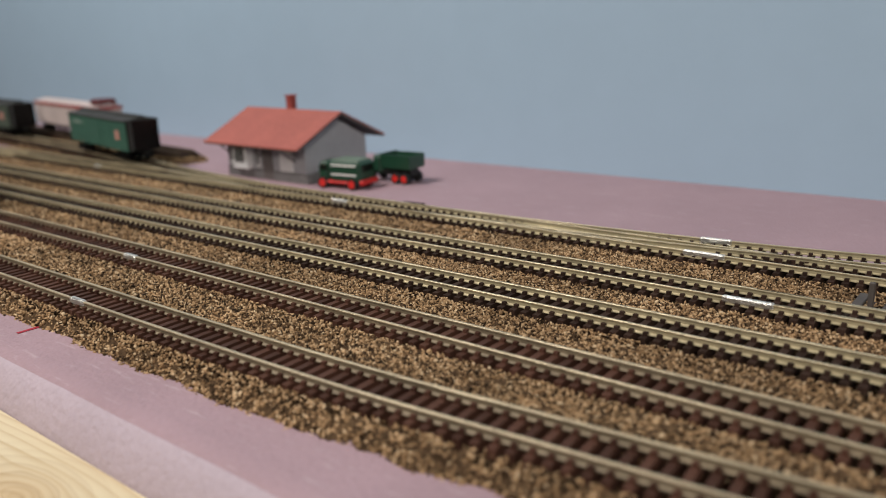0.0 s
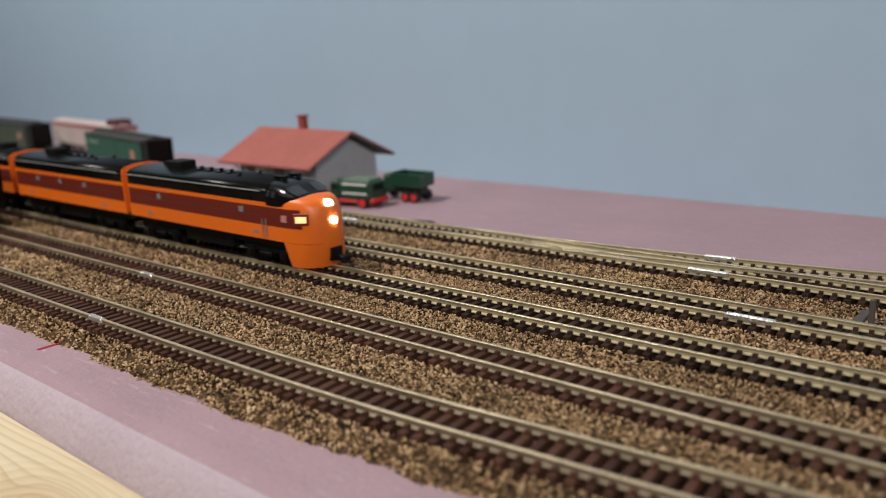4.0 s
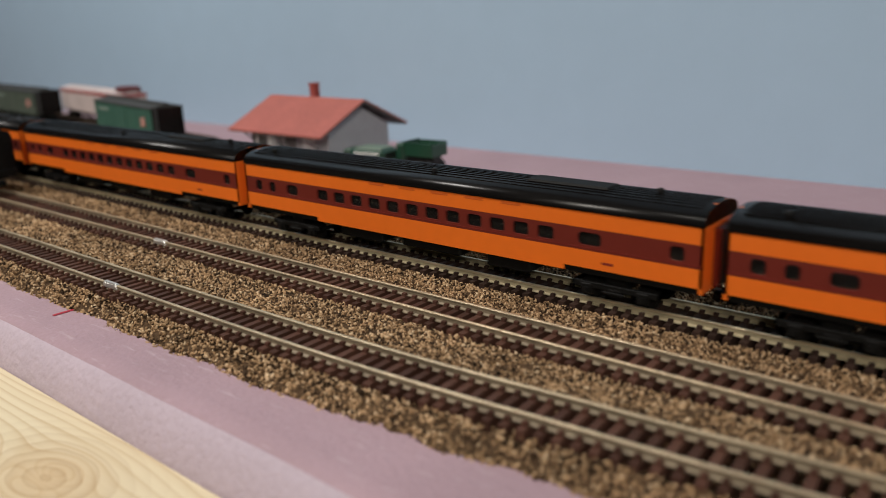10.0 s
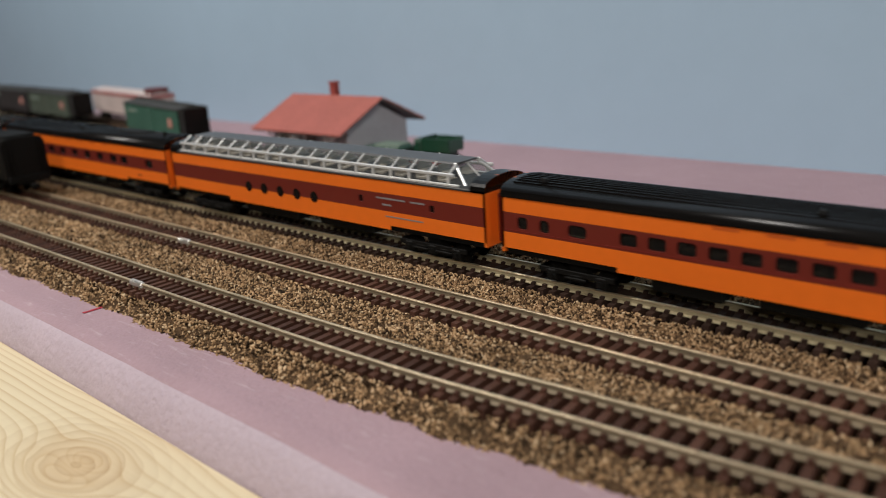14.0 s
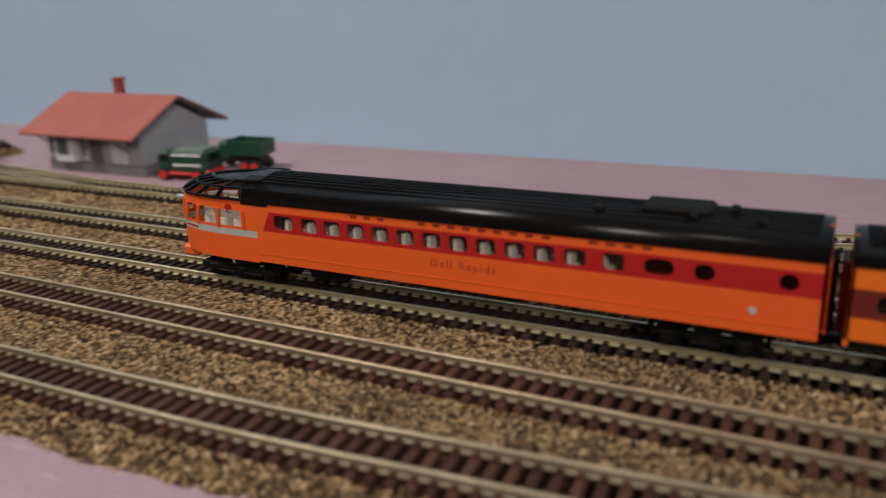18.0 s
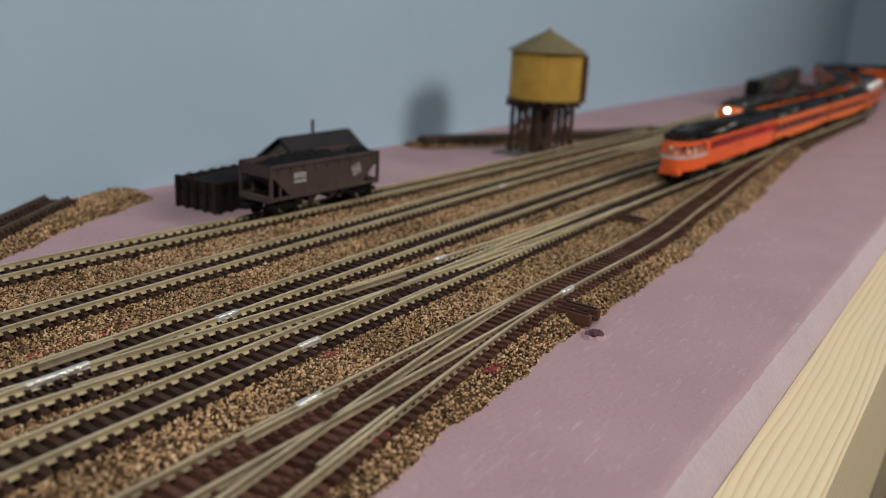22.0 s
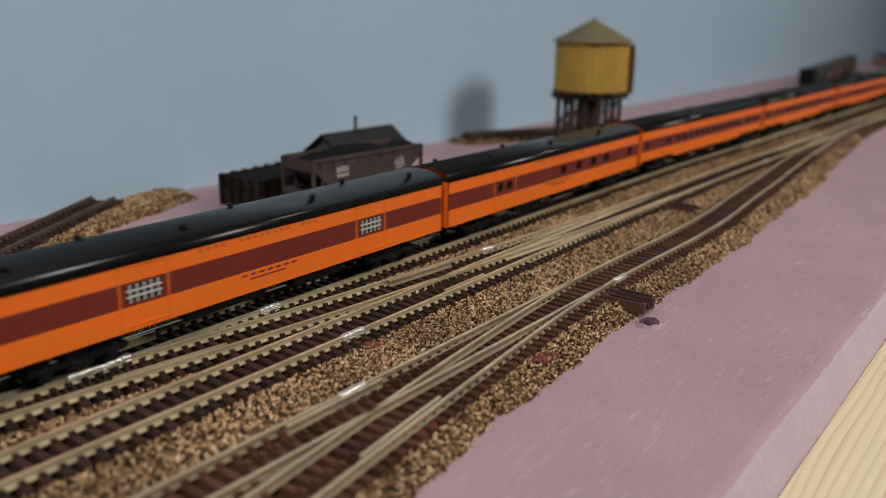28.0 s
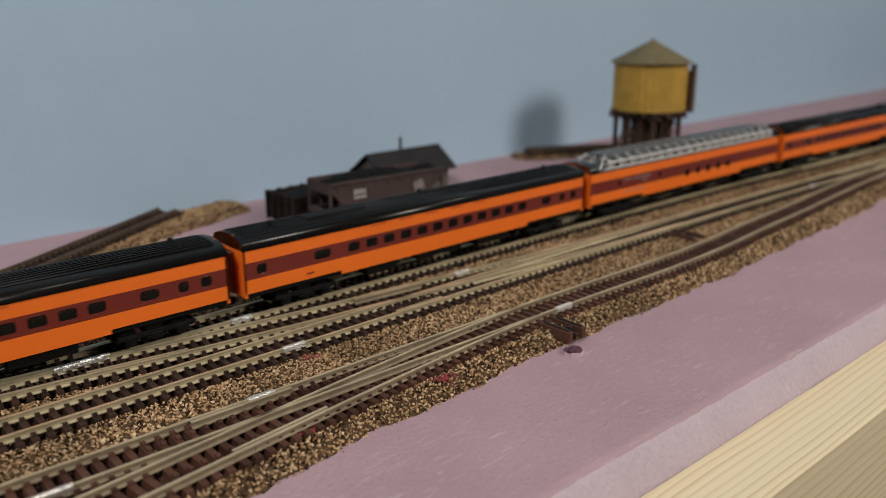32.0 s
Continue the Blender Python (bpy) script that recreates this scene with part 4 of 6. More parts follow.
def observation_car(label):
    """The rounded tail car with its glazed lounge; its tail is at -x."""
    ob = tagged(empty("observation_car"), label, "observation car", group="passenger train cars")
    L = 0.1560
    h, xt = L / 2, -0.0536
    wins = [(-0.0452, CZ, 0.0058, 0.0037, 0.0012)] + [(x, CZ, 0.0047, 0.0037, 0.0009) for x in np.linspace(-0.0374, 0.0300, 11)]
    wins += [(0.0382, CZ, 0.0044, 0.0037, 0.0009), (0.0474, CZ, 0.0060, 0.0035, 0.0017), (0.0562, CZ, 0.0040, 0.0036, 0.0018), (0.0715, CZ, 0.0036, 0.0036, 0.0018)]
    for s in (-1, 1):
        y = s * HW
        bm = bmesh.new()
        quad(bm, ((xt, y, Z0), (h, y, Z0), (h, y, ZR0), (xt, y, ZR0)))
        box(bm, xt, h, min(y, y + s * 0.00012), max(y, y + s * 0.00012), 0.0098, 0.0100)
        quad(bm, ((xt, y, ZR0), (-0.0517, y, ZR0), (-0.0492, y, ZR1), (xt, y, ZR1)))
        part("side_panel", bm, M_REDORANGE, ob)
        bm = bmesh.new()
        quad(bm, ((xt, y, ZR1), (h, y, ZR1), (h, y, ZE), (xt, y, ZE)))
        part("letter_board", bm, M_REDORANGE, ob)
        bm = bmesh.new()
        band(bm, -0.0488, h, ZR0, ZR1, y, wins)
        quad(bm, ((-0.0517, y, ZR0), (-0.0488, y, ZR0), (-0.0488, y, ZR1), (-0.0492, y, ZR1)))
        part("window_band", bm, M_RED, ob, "bright red window band")
        for cx, cz, w, hh, r in wins:
            part("pane", boxed(cx - w / 2, cx + w / 2, y - s * 0.0006 - 0.00006, y - s * 0.0006 + 0.00006, cz - hh / 2, cz + hh / 2), M_GLASS, ob)
        for a, n in ((-0.0250, 3), (-0.0068, 9), (0.0330, 4)):
            for i in range(n):
                x = a + 0.0037 * i
                writing_bar(ob, x, x + 0.0018, 0.0224, 0.0007, s, M_LETTER)
        text_part("car_name", "Dell Rapids", 0.0028, Matrix.Translation((0.004, s * (HW + 0.00002), 0.0126)) @ (pose(0, 0, 0, 90, 0, 0) if s < 0 else pose(0, 0, 0, 90, 0, 180)), M_NAME, ob)
        bm = bmesh.new()
        rod(bm, (0.0655, s * HW, 0.0122), (0.0655, s * (HW + 0.0001), 0.0122), 0.0008, 14)
        part("emblem", bm, M_SILVER, ob)
    # rounded tail
    ring = [(xt, 1.0), (-0.0578, 1.0), (-0.0664, 0.985), (-0.0740, 0.90), (-0.0795, 0.72), (-0.0828, 0.45), (-0.0845, 0.15)]
    outline = [(x, -HW * w) for x, w in ring] + [(x, HW * w) for x, w in ring[::-1]]

    def deep(x):
        return min(1.0, max(0.0, (-x - 0.0578) / 0.02))

    def wrap(z0, z1, lean0=0.0, lean1=0.0, bays=range(13), out=0.0):
        """A strip of wall round the tail, leaning in by lean0 to lean1."""
        bm = bmesh.new()

        def at(p, lean, z):
            k = lean * deep(p[0])
            return (p[0] + k - out * deep(p[0]), p[1] * (1 - k / HW * 0.55) + math.copysign(out, p[1]), z)
        for i in bays:
            p, q = outline[i], outline[i + 1]
            quad(bm, (at(p, lean0, z0), at(q, lean0, z0), at(q, lean1, z1), at(p, lean1, z1)))
        bmesh.ops.remove_doubles(bm, verts=bm.verts, dist=0.00005)
        return bm

    part("tail_panel", wrap(Z0 - 0.0004, 0.0138), M_REDORANGE, ob, smooth=True)
    part("tail_stripe", wrap(0.0138, 0.0156), M_SILVER, ob, "silver tail stripe", smooth=True)
    part("lettering", wrap(0.0144, 0.0149, bays=(3, 9), out=0.00006), M_RED, ob)
    part("tail_panel", wrap(0.0156, 0.0164), M_REDORANGE, ob, smooth=True)
    part("tail_panel", wrap(0.0206, ZE, 0.0006, 0.0010), M_REDORANGE, ob, smooth=True)
    part("tail_corner", wrap(0.0164, 0.0206, 0.0, 0.0006, bays=(0, 12)), M_REDORANGE, ob)
    for p in outline[1:-1]:
        k = 0.0006 * deep(p[0])
        part("tail_mullion", rod(bmesh.new(), (p[0], p[1], 0.0162), (p[0] + k, p[1] * (1 - k / HW * 0.55), 0.0208), 0.00055, 6), M_REDORANGE, ob)
    part("tail_glass", wrap(0.0164, 0.0206, 0.0004, 0.0009, bays=range(1, 12)), M_GLASS, ob)
    # glazed slope over the lounge
    grid = []
    for z, inset, w, drop in ((ZE, 0.0010, 1.0, 0.0), (0.0264, 0.0055, 0.885, 0.0003), (0.0279, 0.0110, 0.68, 0.0007), (0.0288, 0.0180, 0.38, 0.0012)):
        grid.append([(x + inset * deep(x), y * w, z - drop * deep(x)) for x, y in outline])
    panes, solid = bmesh.new(), bmesh.new()
    for k, (a, b) in enumerate(zip(grid, grid[1:])):
        for i in range(len(a) - 1):
            quad(panes if k < 1 and 0 < i < 12 or k == 1 and i in (2, 3, 5, 6, 7, 9, 10) else solid, (a[i], a[i + 1], b[i + 1], b[i]))
            if k < 2:
                if 0 < i:
                    part("slope_bar", rod(bmesh.new(), a[i], b[i], 0.0005, 6), M_BLACK, ob)
                part("slope_bar", rod(bmesh.new(), a[i], a[i + 1], 0.00042, 6), M_BLACK, ob)
                if k == 1:
                    part("slope_bar", rod(bmesh.new(), b[i], b[i + 1], 0.0006, 6), M_BLACK, ob)
    solid.faces.new([solid.verts.new(p) for p in grid[-1]])
    part("slope_glass", panes, M_GLASS, ob)
    part("tail_roof", solid, M_BLACK, ob)
    bm = bmesh.new()
    pts = roof_outline(ZE, RISE, HW + 0.00025, 14)
    prism(bm, pts + [(-HW - 0.00025, ZE - 0.0005), (HW + 0.00025, ZE - 0.0005)], -0.0574, h)
    rounded(part("roof", bm, M_BLACK, ob))
    for y in np.linspace(-0.0062, 0.0062, 9):
        zz = ZE + RISE * max(0.0, 1 - (y / HW) ** 2) ** 0.375
        part("roof_rib", boxed(-0.0545, h - 0.002, y - 0.00012, y + 0.00012, zz - 0.0004, zz + 0.00022), M_BLACK, ob)
    part("roof_step", boxed(-0.0578, -0.0495, -HW - 0.0002, HW + 0.0002, ZE - 0.0011, ZE + 0.0002), M_BLACK, ob)
    part("air_conditioner_hatch", boxed(0.042, 0.056, -0.0042, 0.0042, ZE + RISE - 0.0012, ZE + RISE + 0.0010, bevel=0.0007), M_TRUCK, ob)
    for x, y in ((0.034, -0.0052), (0.053, -0.0052), (0.066, -0.0052), (0.060, 0.0)):
        vent(ob, x, y, ZE + RISE - (0.0 if y == 0 else 0.0008))
    part("floor_pan", boxed(-0.078, h - 0.001, -HW + 0.0032, HW - 0.0032, Z0 - 0.0006, Z0 + 0.0008), M_TRUCK, ob)
    bm = bmesh.new()
    prism(bm, [(-HW, Z0), (-HW, ZE)] + roof_outline(ZE, RISE)[::-1][1:-1] + [(HW, ZE), (HW, Z0)], h - 0.0008, h)
    part("end_wall", bm, M_REDORANGE, ob)
    for z in np.arange(0.009, 0.0232, 0.0016):
        part("end_rib", boxed(h, h + 0.0003, -HW + 0.0006, HW - 0.0006, z, z + 0.0004), M_REDORANGE, ob)
    part("vestibule_diaphragm", boxed(h + 0.0003, h + 0.0016, -0.0042, 0.0042, Z0, 0.0222, bevel=0.0004), M_TRUCK, ob)
    bm = bmesh.new()
    for x in np.linspace(-0.044, 0.036, 13):
        for y in (-0.0058, 0.0058):
            box(bm, x - 0.0014, x + 0.0016, y - 0.0022, y + 0.0022, Z0, 0.0160)
            box(bm, x - 0.0016, x - 0.0004, y - 0.0026, y + 0.0026, 0.0160, 0.0190, bevel=0.0003)
    for x, y in ((-0.055, -0.0065), (-0.055, 0.0065), (-0.061, -0.0062), (-0.061, 0.0062), (-0.067, -0.0058), (-0.067, 0.0058), (-0.0725, -0.0042), (-0.0725, 0.0042), (-0.077, 0.0)):
        box(bm, x - 0.0018, x + 0.0018, y - 0.0018, y + 0.0018, Z0, 0.0178, bevel=0.0005)
        box(bm, x - 0.0018, x + 0.0018, y * 1.15 - 0.0006, y * 1.15 + 0.0006, 0.0170, 0.0196, bevel=0.0003)
    part("lounge_seats", bm, M_INSIDE, ob)
    # Added cream panel that makes the windows' lower halves look bright.
    part("inner_wall", boxed(-0.0500, 0.0420, -0.0008, 0.0008, Z0 + 0.0009, 0.0187), M_INSIDE, ob)
    for x in (-0.0620, 0.0570):
        truck_parts(ob, x, axles=3 if x < 0 else 2, base=0.0180 if x < 0 else 0.0150)
    under_boxes(ob, [(-0.034, 0.011, 0.0045), (0.004, 0.03, 0.0060)])
    bm = boxed(-0.0836, -0.0785, -0.0058, 0.0058, 0.0048, Z0 + 0.0002, bevel=0.0006)
    part("tail_skirt", bm, M_REDORANGE, ob)
    for s in (-1, 1):
        part("marker_lamp", rod(bmesh.new(), (-0.0622, s * (HW - 0.0006), 0.0214), (-0.0622, s * (HW + 0.0004), 0.0214), 0.0009, 10), M_RED, ob)
    return ob


def diesel(label, cab=True, lit=False, plain=False):
    """A streamlined diesel; with a cab its nose is at +x."""
    ob = tagged(empty("diesel_locomotive"), label, "locomotive", group="diesel locomotives")
    h = 0.0470
    zb, zm0, zm1, zs, ze, zt = 0.0100, 0.0149, 0.0212, 0.0227, 0.0262, 0.0292
    xe = 0.0380 if cab else h
    hw = 0.0098
    for s in (-1, 1):
        y = s * hw
        for nm, z0, z1, m in (("sill_panel", zb, zm0, M_ORANGE), ("middle_panel", zm0, zm1, M_MAROON), ("stripe_panel", zm1, zs, M_ORANGE), ("upper_panel", zs, ze, M_DULLROOF if plain else M_BLACK)):
            bm = bmesh.new()
            quad(bm, ((-h, y, z0), (xe, y, z0), (xe, y, z1), (-h, y, z1)))
            quad(bm, ((-h, y * 0.97, z0), (xe, y * 0.97, z0), (xe, y, z0), (-h, y, z0)))
            part(nm, bm, m, ob)
        for z in np.linspace(zs + 0.0005, ze - 0.0007, 5):
            part("louvre", boxed(-h + 0.002, xe - 0.008, min(y, y + s * 0.0002), max(y, y + s * 0.0002), z - 0.00018, z + 0.00018), M_BLACK, ob)
        if not plain:
            part("trim_line", boxed(-h, xe - 0.003, min(y, y + s * 0.00025), max(y, y + s * 0.00025), ze, ze + 0.00025), M_SILVER, ob)
        writing_bar(ob, -h + 0.002, xe - 0.004, zm0 + 0.0030, 0.00011, s * 1.03, M_GREYROOF, "pin_stripe")
        spots = (0.006,) if plain and cab else () if plain else (-0.0255, -0.0049, 0.0162) if not cab else (-0.026, 0.024)
        for x in spots:
            part("porthole", boxed(x - 0.0012, x + 0.0012, s * hw - 0.0002, s * hw + 0.0002, 0.0183, 0.0202), M_MAROON if plain else M_PORT, ob)
        for x in (-0.0335, 0.031):
            writing_bar(ob, x - 0.0014, x + 0.0014, 0.0122, 0.0011, s * 1.03, M_PORT, "builder_plate")
    pts = roof_outline(ze, zt - ze, hw + 0.0001, 18) + [(-hw - 0.0001, ze - 0.0003), (hw + 0.0001, ze - 0.0003)]
    bm = prism(bmesh.new(), pts, -h, xe)
    rounded(part("roof", bm, M_DULLROOF if plain else M_BLACK, ob))
    for s in ((-1,) if cab else (-1, 1)):
        x = s * h
        bm = prism(bmesh.new(), roof_outline(ze, zt - ze + 0.0002, hw, 18) + [(-hw, zb), (hw, zb)], min(x, x + s * 0.0006), max(x, x + s * 0.0006))
        part("end_wall", bm, M_MAROON if plain else M_ORANGE, ob)
        part("end_door", boxed(min(x + s * 0.0006, x + s * 0.0016), max(x + s * 0.0006, x + s * 0.0016), -0.0036, 0.0036, zb, 0.0250, bevel=0.0003), M_TRUCK if plain else M_ORANGE, ob)
        coupler(ob, x, s)
    if cab:
        # bulldog nose: level rounded outlines stacked upwards
        levels = [(0.0020, 0.0576, 0.94), (0.0055, 0.0586, 0.98), (zb, 0.0591, 1.0), (0.0125, 0.0592, 1.0), (zm0, 0.0591, 1.0), (0.0180, 0.0587, 1.0), (zm1, 0.0580, 1.0), (zs, 0.0571, 0.98), (0.0238, 0.0559, 0.935), (0.0247, 0.0536, 0.85), (0.0253, 0.0500, 0.70), (0.0256, 0.0455, 0.45)]

        def ring_at(z, tip, w):
            low = z < zb - 1e-6
            c = 0.0430 if not low else 0.0452 + 0.0026 * (1 - (z - 0.0020) / (zb - 0.0020))
            x0 = c if low else xe
            w = w * 1.006 if low else w
            row = [(x0, -hw * w, z)]
            c = min(c, tip - 0.002)
            for k in range(17):
                a = -math.pi / 2 + math.pi * k / 16
                ca, sa = math.cos(a), math.sin(a)
                row.append((c + (tip - c) * abs(ca) ** 0.80, hw * w * math.copysign(abs(sa) ** 0.85, sa), z))
            return row + [(x0, hw * w, z)]
        rows = [ring_at(*l) for l in levels]
        nose, mid = bmesh.new(), bmesh.new()
        for k, (a, b) in enumerate(zip(rows, rows[1:])):
            if k == 1:
                b = ring_at(levels[2][0] - 0.00001, levels[2][1], levels[2][2])
            for i in range(len(a) - 1):
                maroon = zm0 - 1e-6 <= levels[k][0] < zm1 - 1e-6 and a[i][0] < 0.0535 and a[i + 1][0] < 0.0535
                quad(mid if maroon else nose, (a[i], a[i + 1], b[i + 1], b[i]))
        nose.faces.new([nose.verts.new(q) for q in rows[-1]])
        for bm, m, nm in ((nose, M_ORANGE, "nose"), (mid, M_MAROON, "nose_band")):
            bmesh.ops.remove_doubles(bm, verts=bm.verts, dist=0.00002)
            bmesh.ops.recalc_face_normals(bm, faces=bm.faces)
            part(nm, bm, m, ob, smooth=True)
        # cab: rounded sections that shrink towards the nose
        us = (0.0, 0.22, 0.40, 0.55, 0.70, 0.85, 1.0)
        crown = (zt + 0.0001, zt, 0.0288, 0.0280, 0.0268, 0.0256, 0.0245)
        base = (zs - 0.0008, zs - 0.0010, 0.0217, 0.0219, 0.0224, 0.0231, 0.0239)
        half = (hw + 0.0001, hw + 0.0001, 0.00985, 0.00965, 0.0090, 0.0078, 0.0058)

        def shell(u, a, out=0.0):
            """A point of the cab: u from its back to the windscreen's foot, a from the sill to the crown in degrees."""
            zc, z0, w = np.interp(u, us, crown), np.interp(u, us, base), np.interp(u, us, half)
            ca, sa = math.cos(math.radians(abs(a) if a <= 90 else 180 - a)), math.sin(math.radians(a if a <= 90 else 180 - a))
            y = (w + out) * max(0.0, ca) ** 0.55
            return (xe - 0.0005 + 0.0146 * u + out, y if a > 90 else -y, z0 + (zc - z0 + out) * sa ** 0.62)
        bm = bmesh.new()
        rows = [[bm.verts.new(shell(u, a)) for a in np.linspace(0, 180, 25)] for u in np.linspace(0, 1, 15)]
        for p, q in zip(rows, rows[1:]):
            for i in range(24):
                bm.faces.new((p[i], p[i + 1], q[i + 1], q[i]))
        bm.faces.new(rows[-1])
        bmesh.ops.recalc_face_normals(bm, faces=bm.faces)
        part("cab", bm, M_DULLROOF if plain else M_BLACK, ob, smooth=True)
        for s in (-1, 1):
            for name, u0, u1, a0, a1 in (("windscreen", 0.55, 0.86, 48, 86), ("quarter_window", 0.46, 0.78, 24, 42), ("side_window", 0.03, 0.14, 12, 30), ("side_window", 0.19, 0.32, 12, 29)):
                bm = bmesh.new()
                g = [[bm.verts.new(shell(u, a if s < 0 else 180 - a, 0.00012)) for a in np.linspace(a0, a1, 5)] for u in np.linspace(u0, u1, 5)]
                for p, q in zip(g, g[1:]):
                    for i in range(4):
                        bm.faces.new((p[i], p[i + 1], q[i + 1], q[i]))
                part(name, bm, M_PANE, ob, smooth=True)
            turn = Matrix.Translation((0.0528, s * 0.0084, 0.0181)) @ Matrix.Rotation(-s * 0.52, 4, "Z")
            part("number_housing", boxed(-0.0026, 0.0026, -0.0003, 0.0003, -0.0020, 0.0020, bevel=0.0002), M_LETTER, ob).matrix_basis = turn
            part("number_board", boxed(-0.0018, 0.0018, -0.0005, 0.0005, -0.0010, 0.0010), M_NUMBER if lit else M_WHITE, ob).matrix_basis = turn
            part("emblem", boxed(0.0447, 0.0473, s * hw - 0.0002, s * hw + 0.0002, 0.0168, 0.0190), M_EMBLEM, ob, "pale red rail emblem plate")
            for x in (0.0350, 0.0368):
                part("grab_rail", boxed(x - 0.0001, x + 0.0001, s * hw - 0.0004, s * hw + 0.0004, 0.0108, 0.0172), M_PORT, ob)
        for z, x, r in ((0.0224, 0.0566, 0.0014), (0.0172, 0.0583, 0.0012)):
            bm = rod(bmesh.new(), (x - 0.002, 0, z), (x + 0.0010, 0, z), r, 14)
            part("headlight", bm, M_LAMP if lit else M_SILVER, ob)
        part("coupler_pocket", boxed(0.0560, 0.0596, -0.0022, 0.0022, 0.0040, 0.0082), M_TRUCK, ob)
        coupler(ob, 0.0580, 1)
    for x in (-0.030, 0.033 if cab else 0.030):
        truck_parts(ob, x, base=0.0170, tall=1.45)
    part("fuel_tank", boxed(-0.014, 0.014, -0.0080, 0.0080, 0.0036, zb, bevel=0.0008), M_TRUCK, ob)
    part("floor_pan", boxed(-h + 0.001, xe + 0.010, -hw + 0.0010, hw - 0.0010, zb - 0.0022, zb + 0.0006), M_TRUCK, ob)
    part("steam_hatch", boxed(-0.0285, -0.0190, -0.0036, 0.0036, zt - 0.0010, 0.0306 if plain else 0.0319, bevel=0.0004), M_TRUCK, ob)
    for x in (-0.0105, -0.0045, 0.0015, 0.0075):
        fan = rod(bmesh.new(), (x, 0, zt - 0.0006), (x, 0, zt + 0.0004), 0.0024, 14)
        rod(fan, (x, 0, zt + 0.0004), (x, 0, zt + 0.0012), 0.0008, 8)
        part("roof_fan", fan, M_BLACK, ob)
    for x, y in ((-0.038, 0.002), (0.016, -0.003), (0.020, 0.003)):
        vent(ob, x, y, zt - 0.0002, 0.0009)
    if cab:
        for y in (-0.003, 0.003):
            bm = rod(bmesh.new(), (xe - 0.003, y, 0.0300), (xe + 0.003, y, 0.0300), 0.0005, 8, 0.0009)
            box(bm, xe - 0.002, xe - 0.001, y - 0.0004, y + 0.0004, 0.0284, 0.0302)
            part("horn", bm, M_BLACK, ob)
    return ob


# ---- standing things ----
def gable_roof(bm, x0, x1, y0, y1, zeave, zridge, thick=0.0008):
    """Two sloping slabs that meet in a ridge along x."""
    ym = (y0 + y1) / 2
    for a in (y0, y1):
        v = [(x0, a, zeave), (x1, a, zeave), (x1, ym, zridge), (x0, ym, zridge)]
        lo = [bm.verts.new(p) for p in v]
        hi = [bm.verts.new((p[0], p[1], p[2] + thick)) for p in v]
        for i in range(4):
            j = (i + 1) % 4
            bm.faces.new((lo[i], lo[j], hi[j], hi[i]))
        bm.faces.new(lo), bm.faces.new(hi)
    bmesh.ops.recalc_face_normals(bm, faces=bm.faces)
    return bm


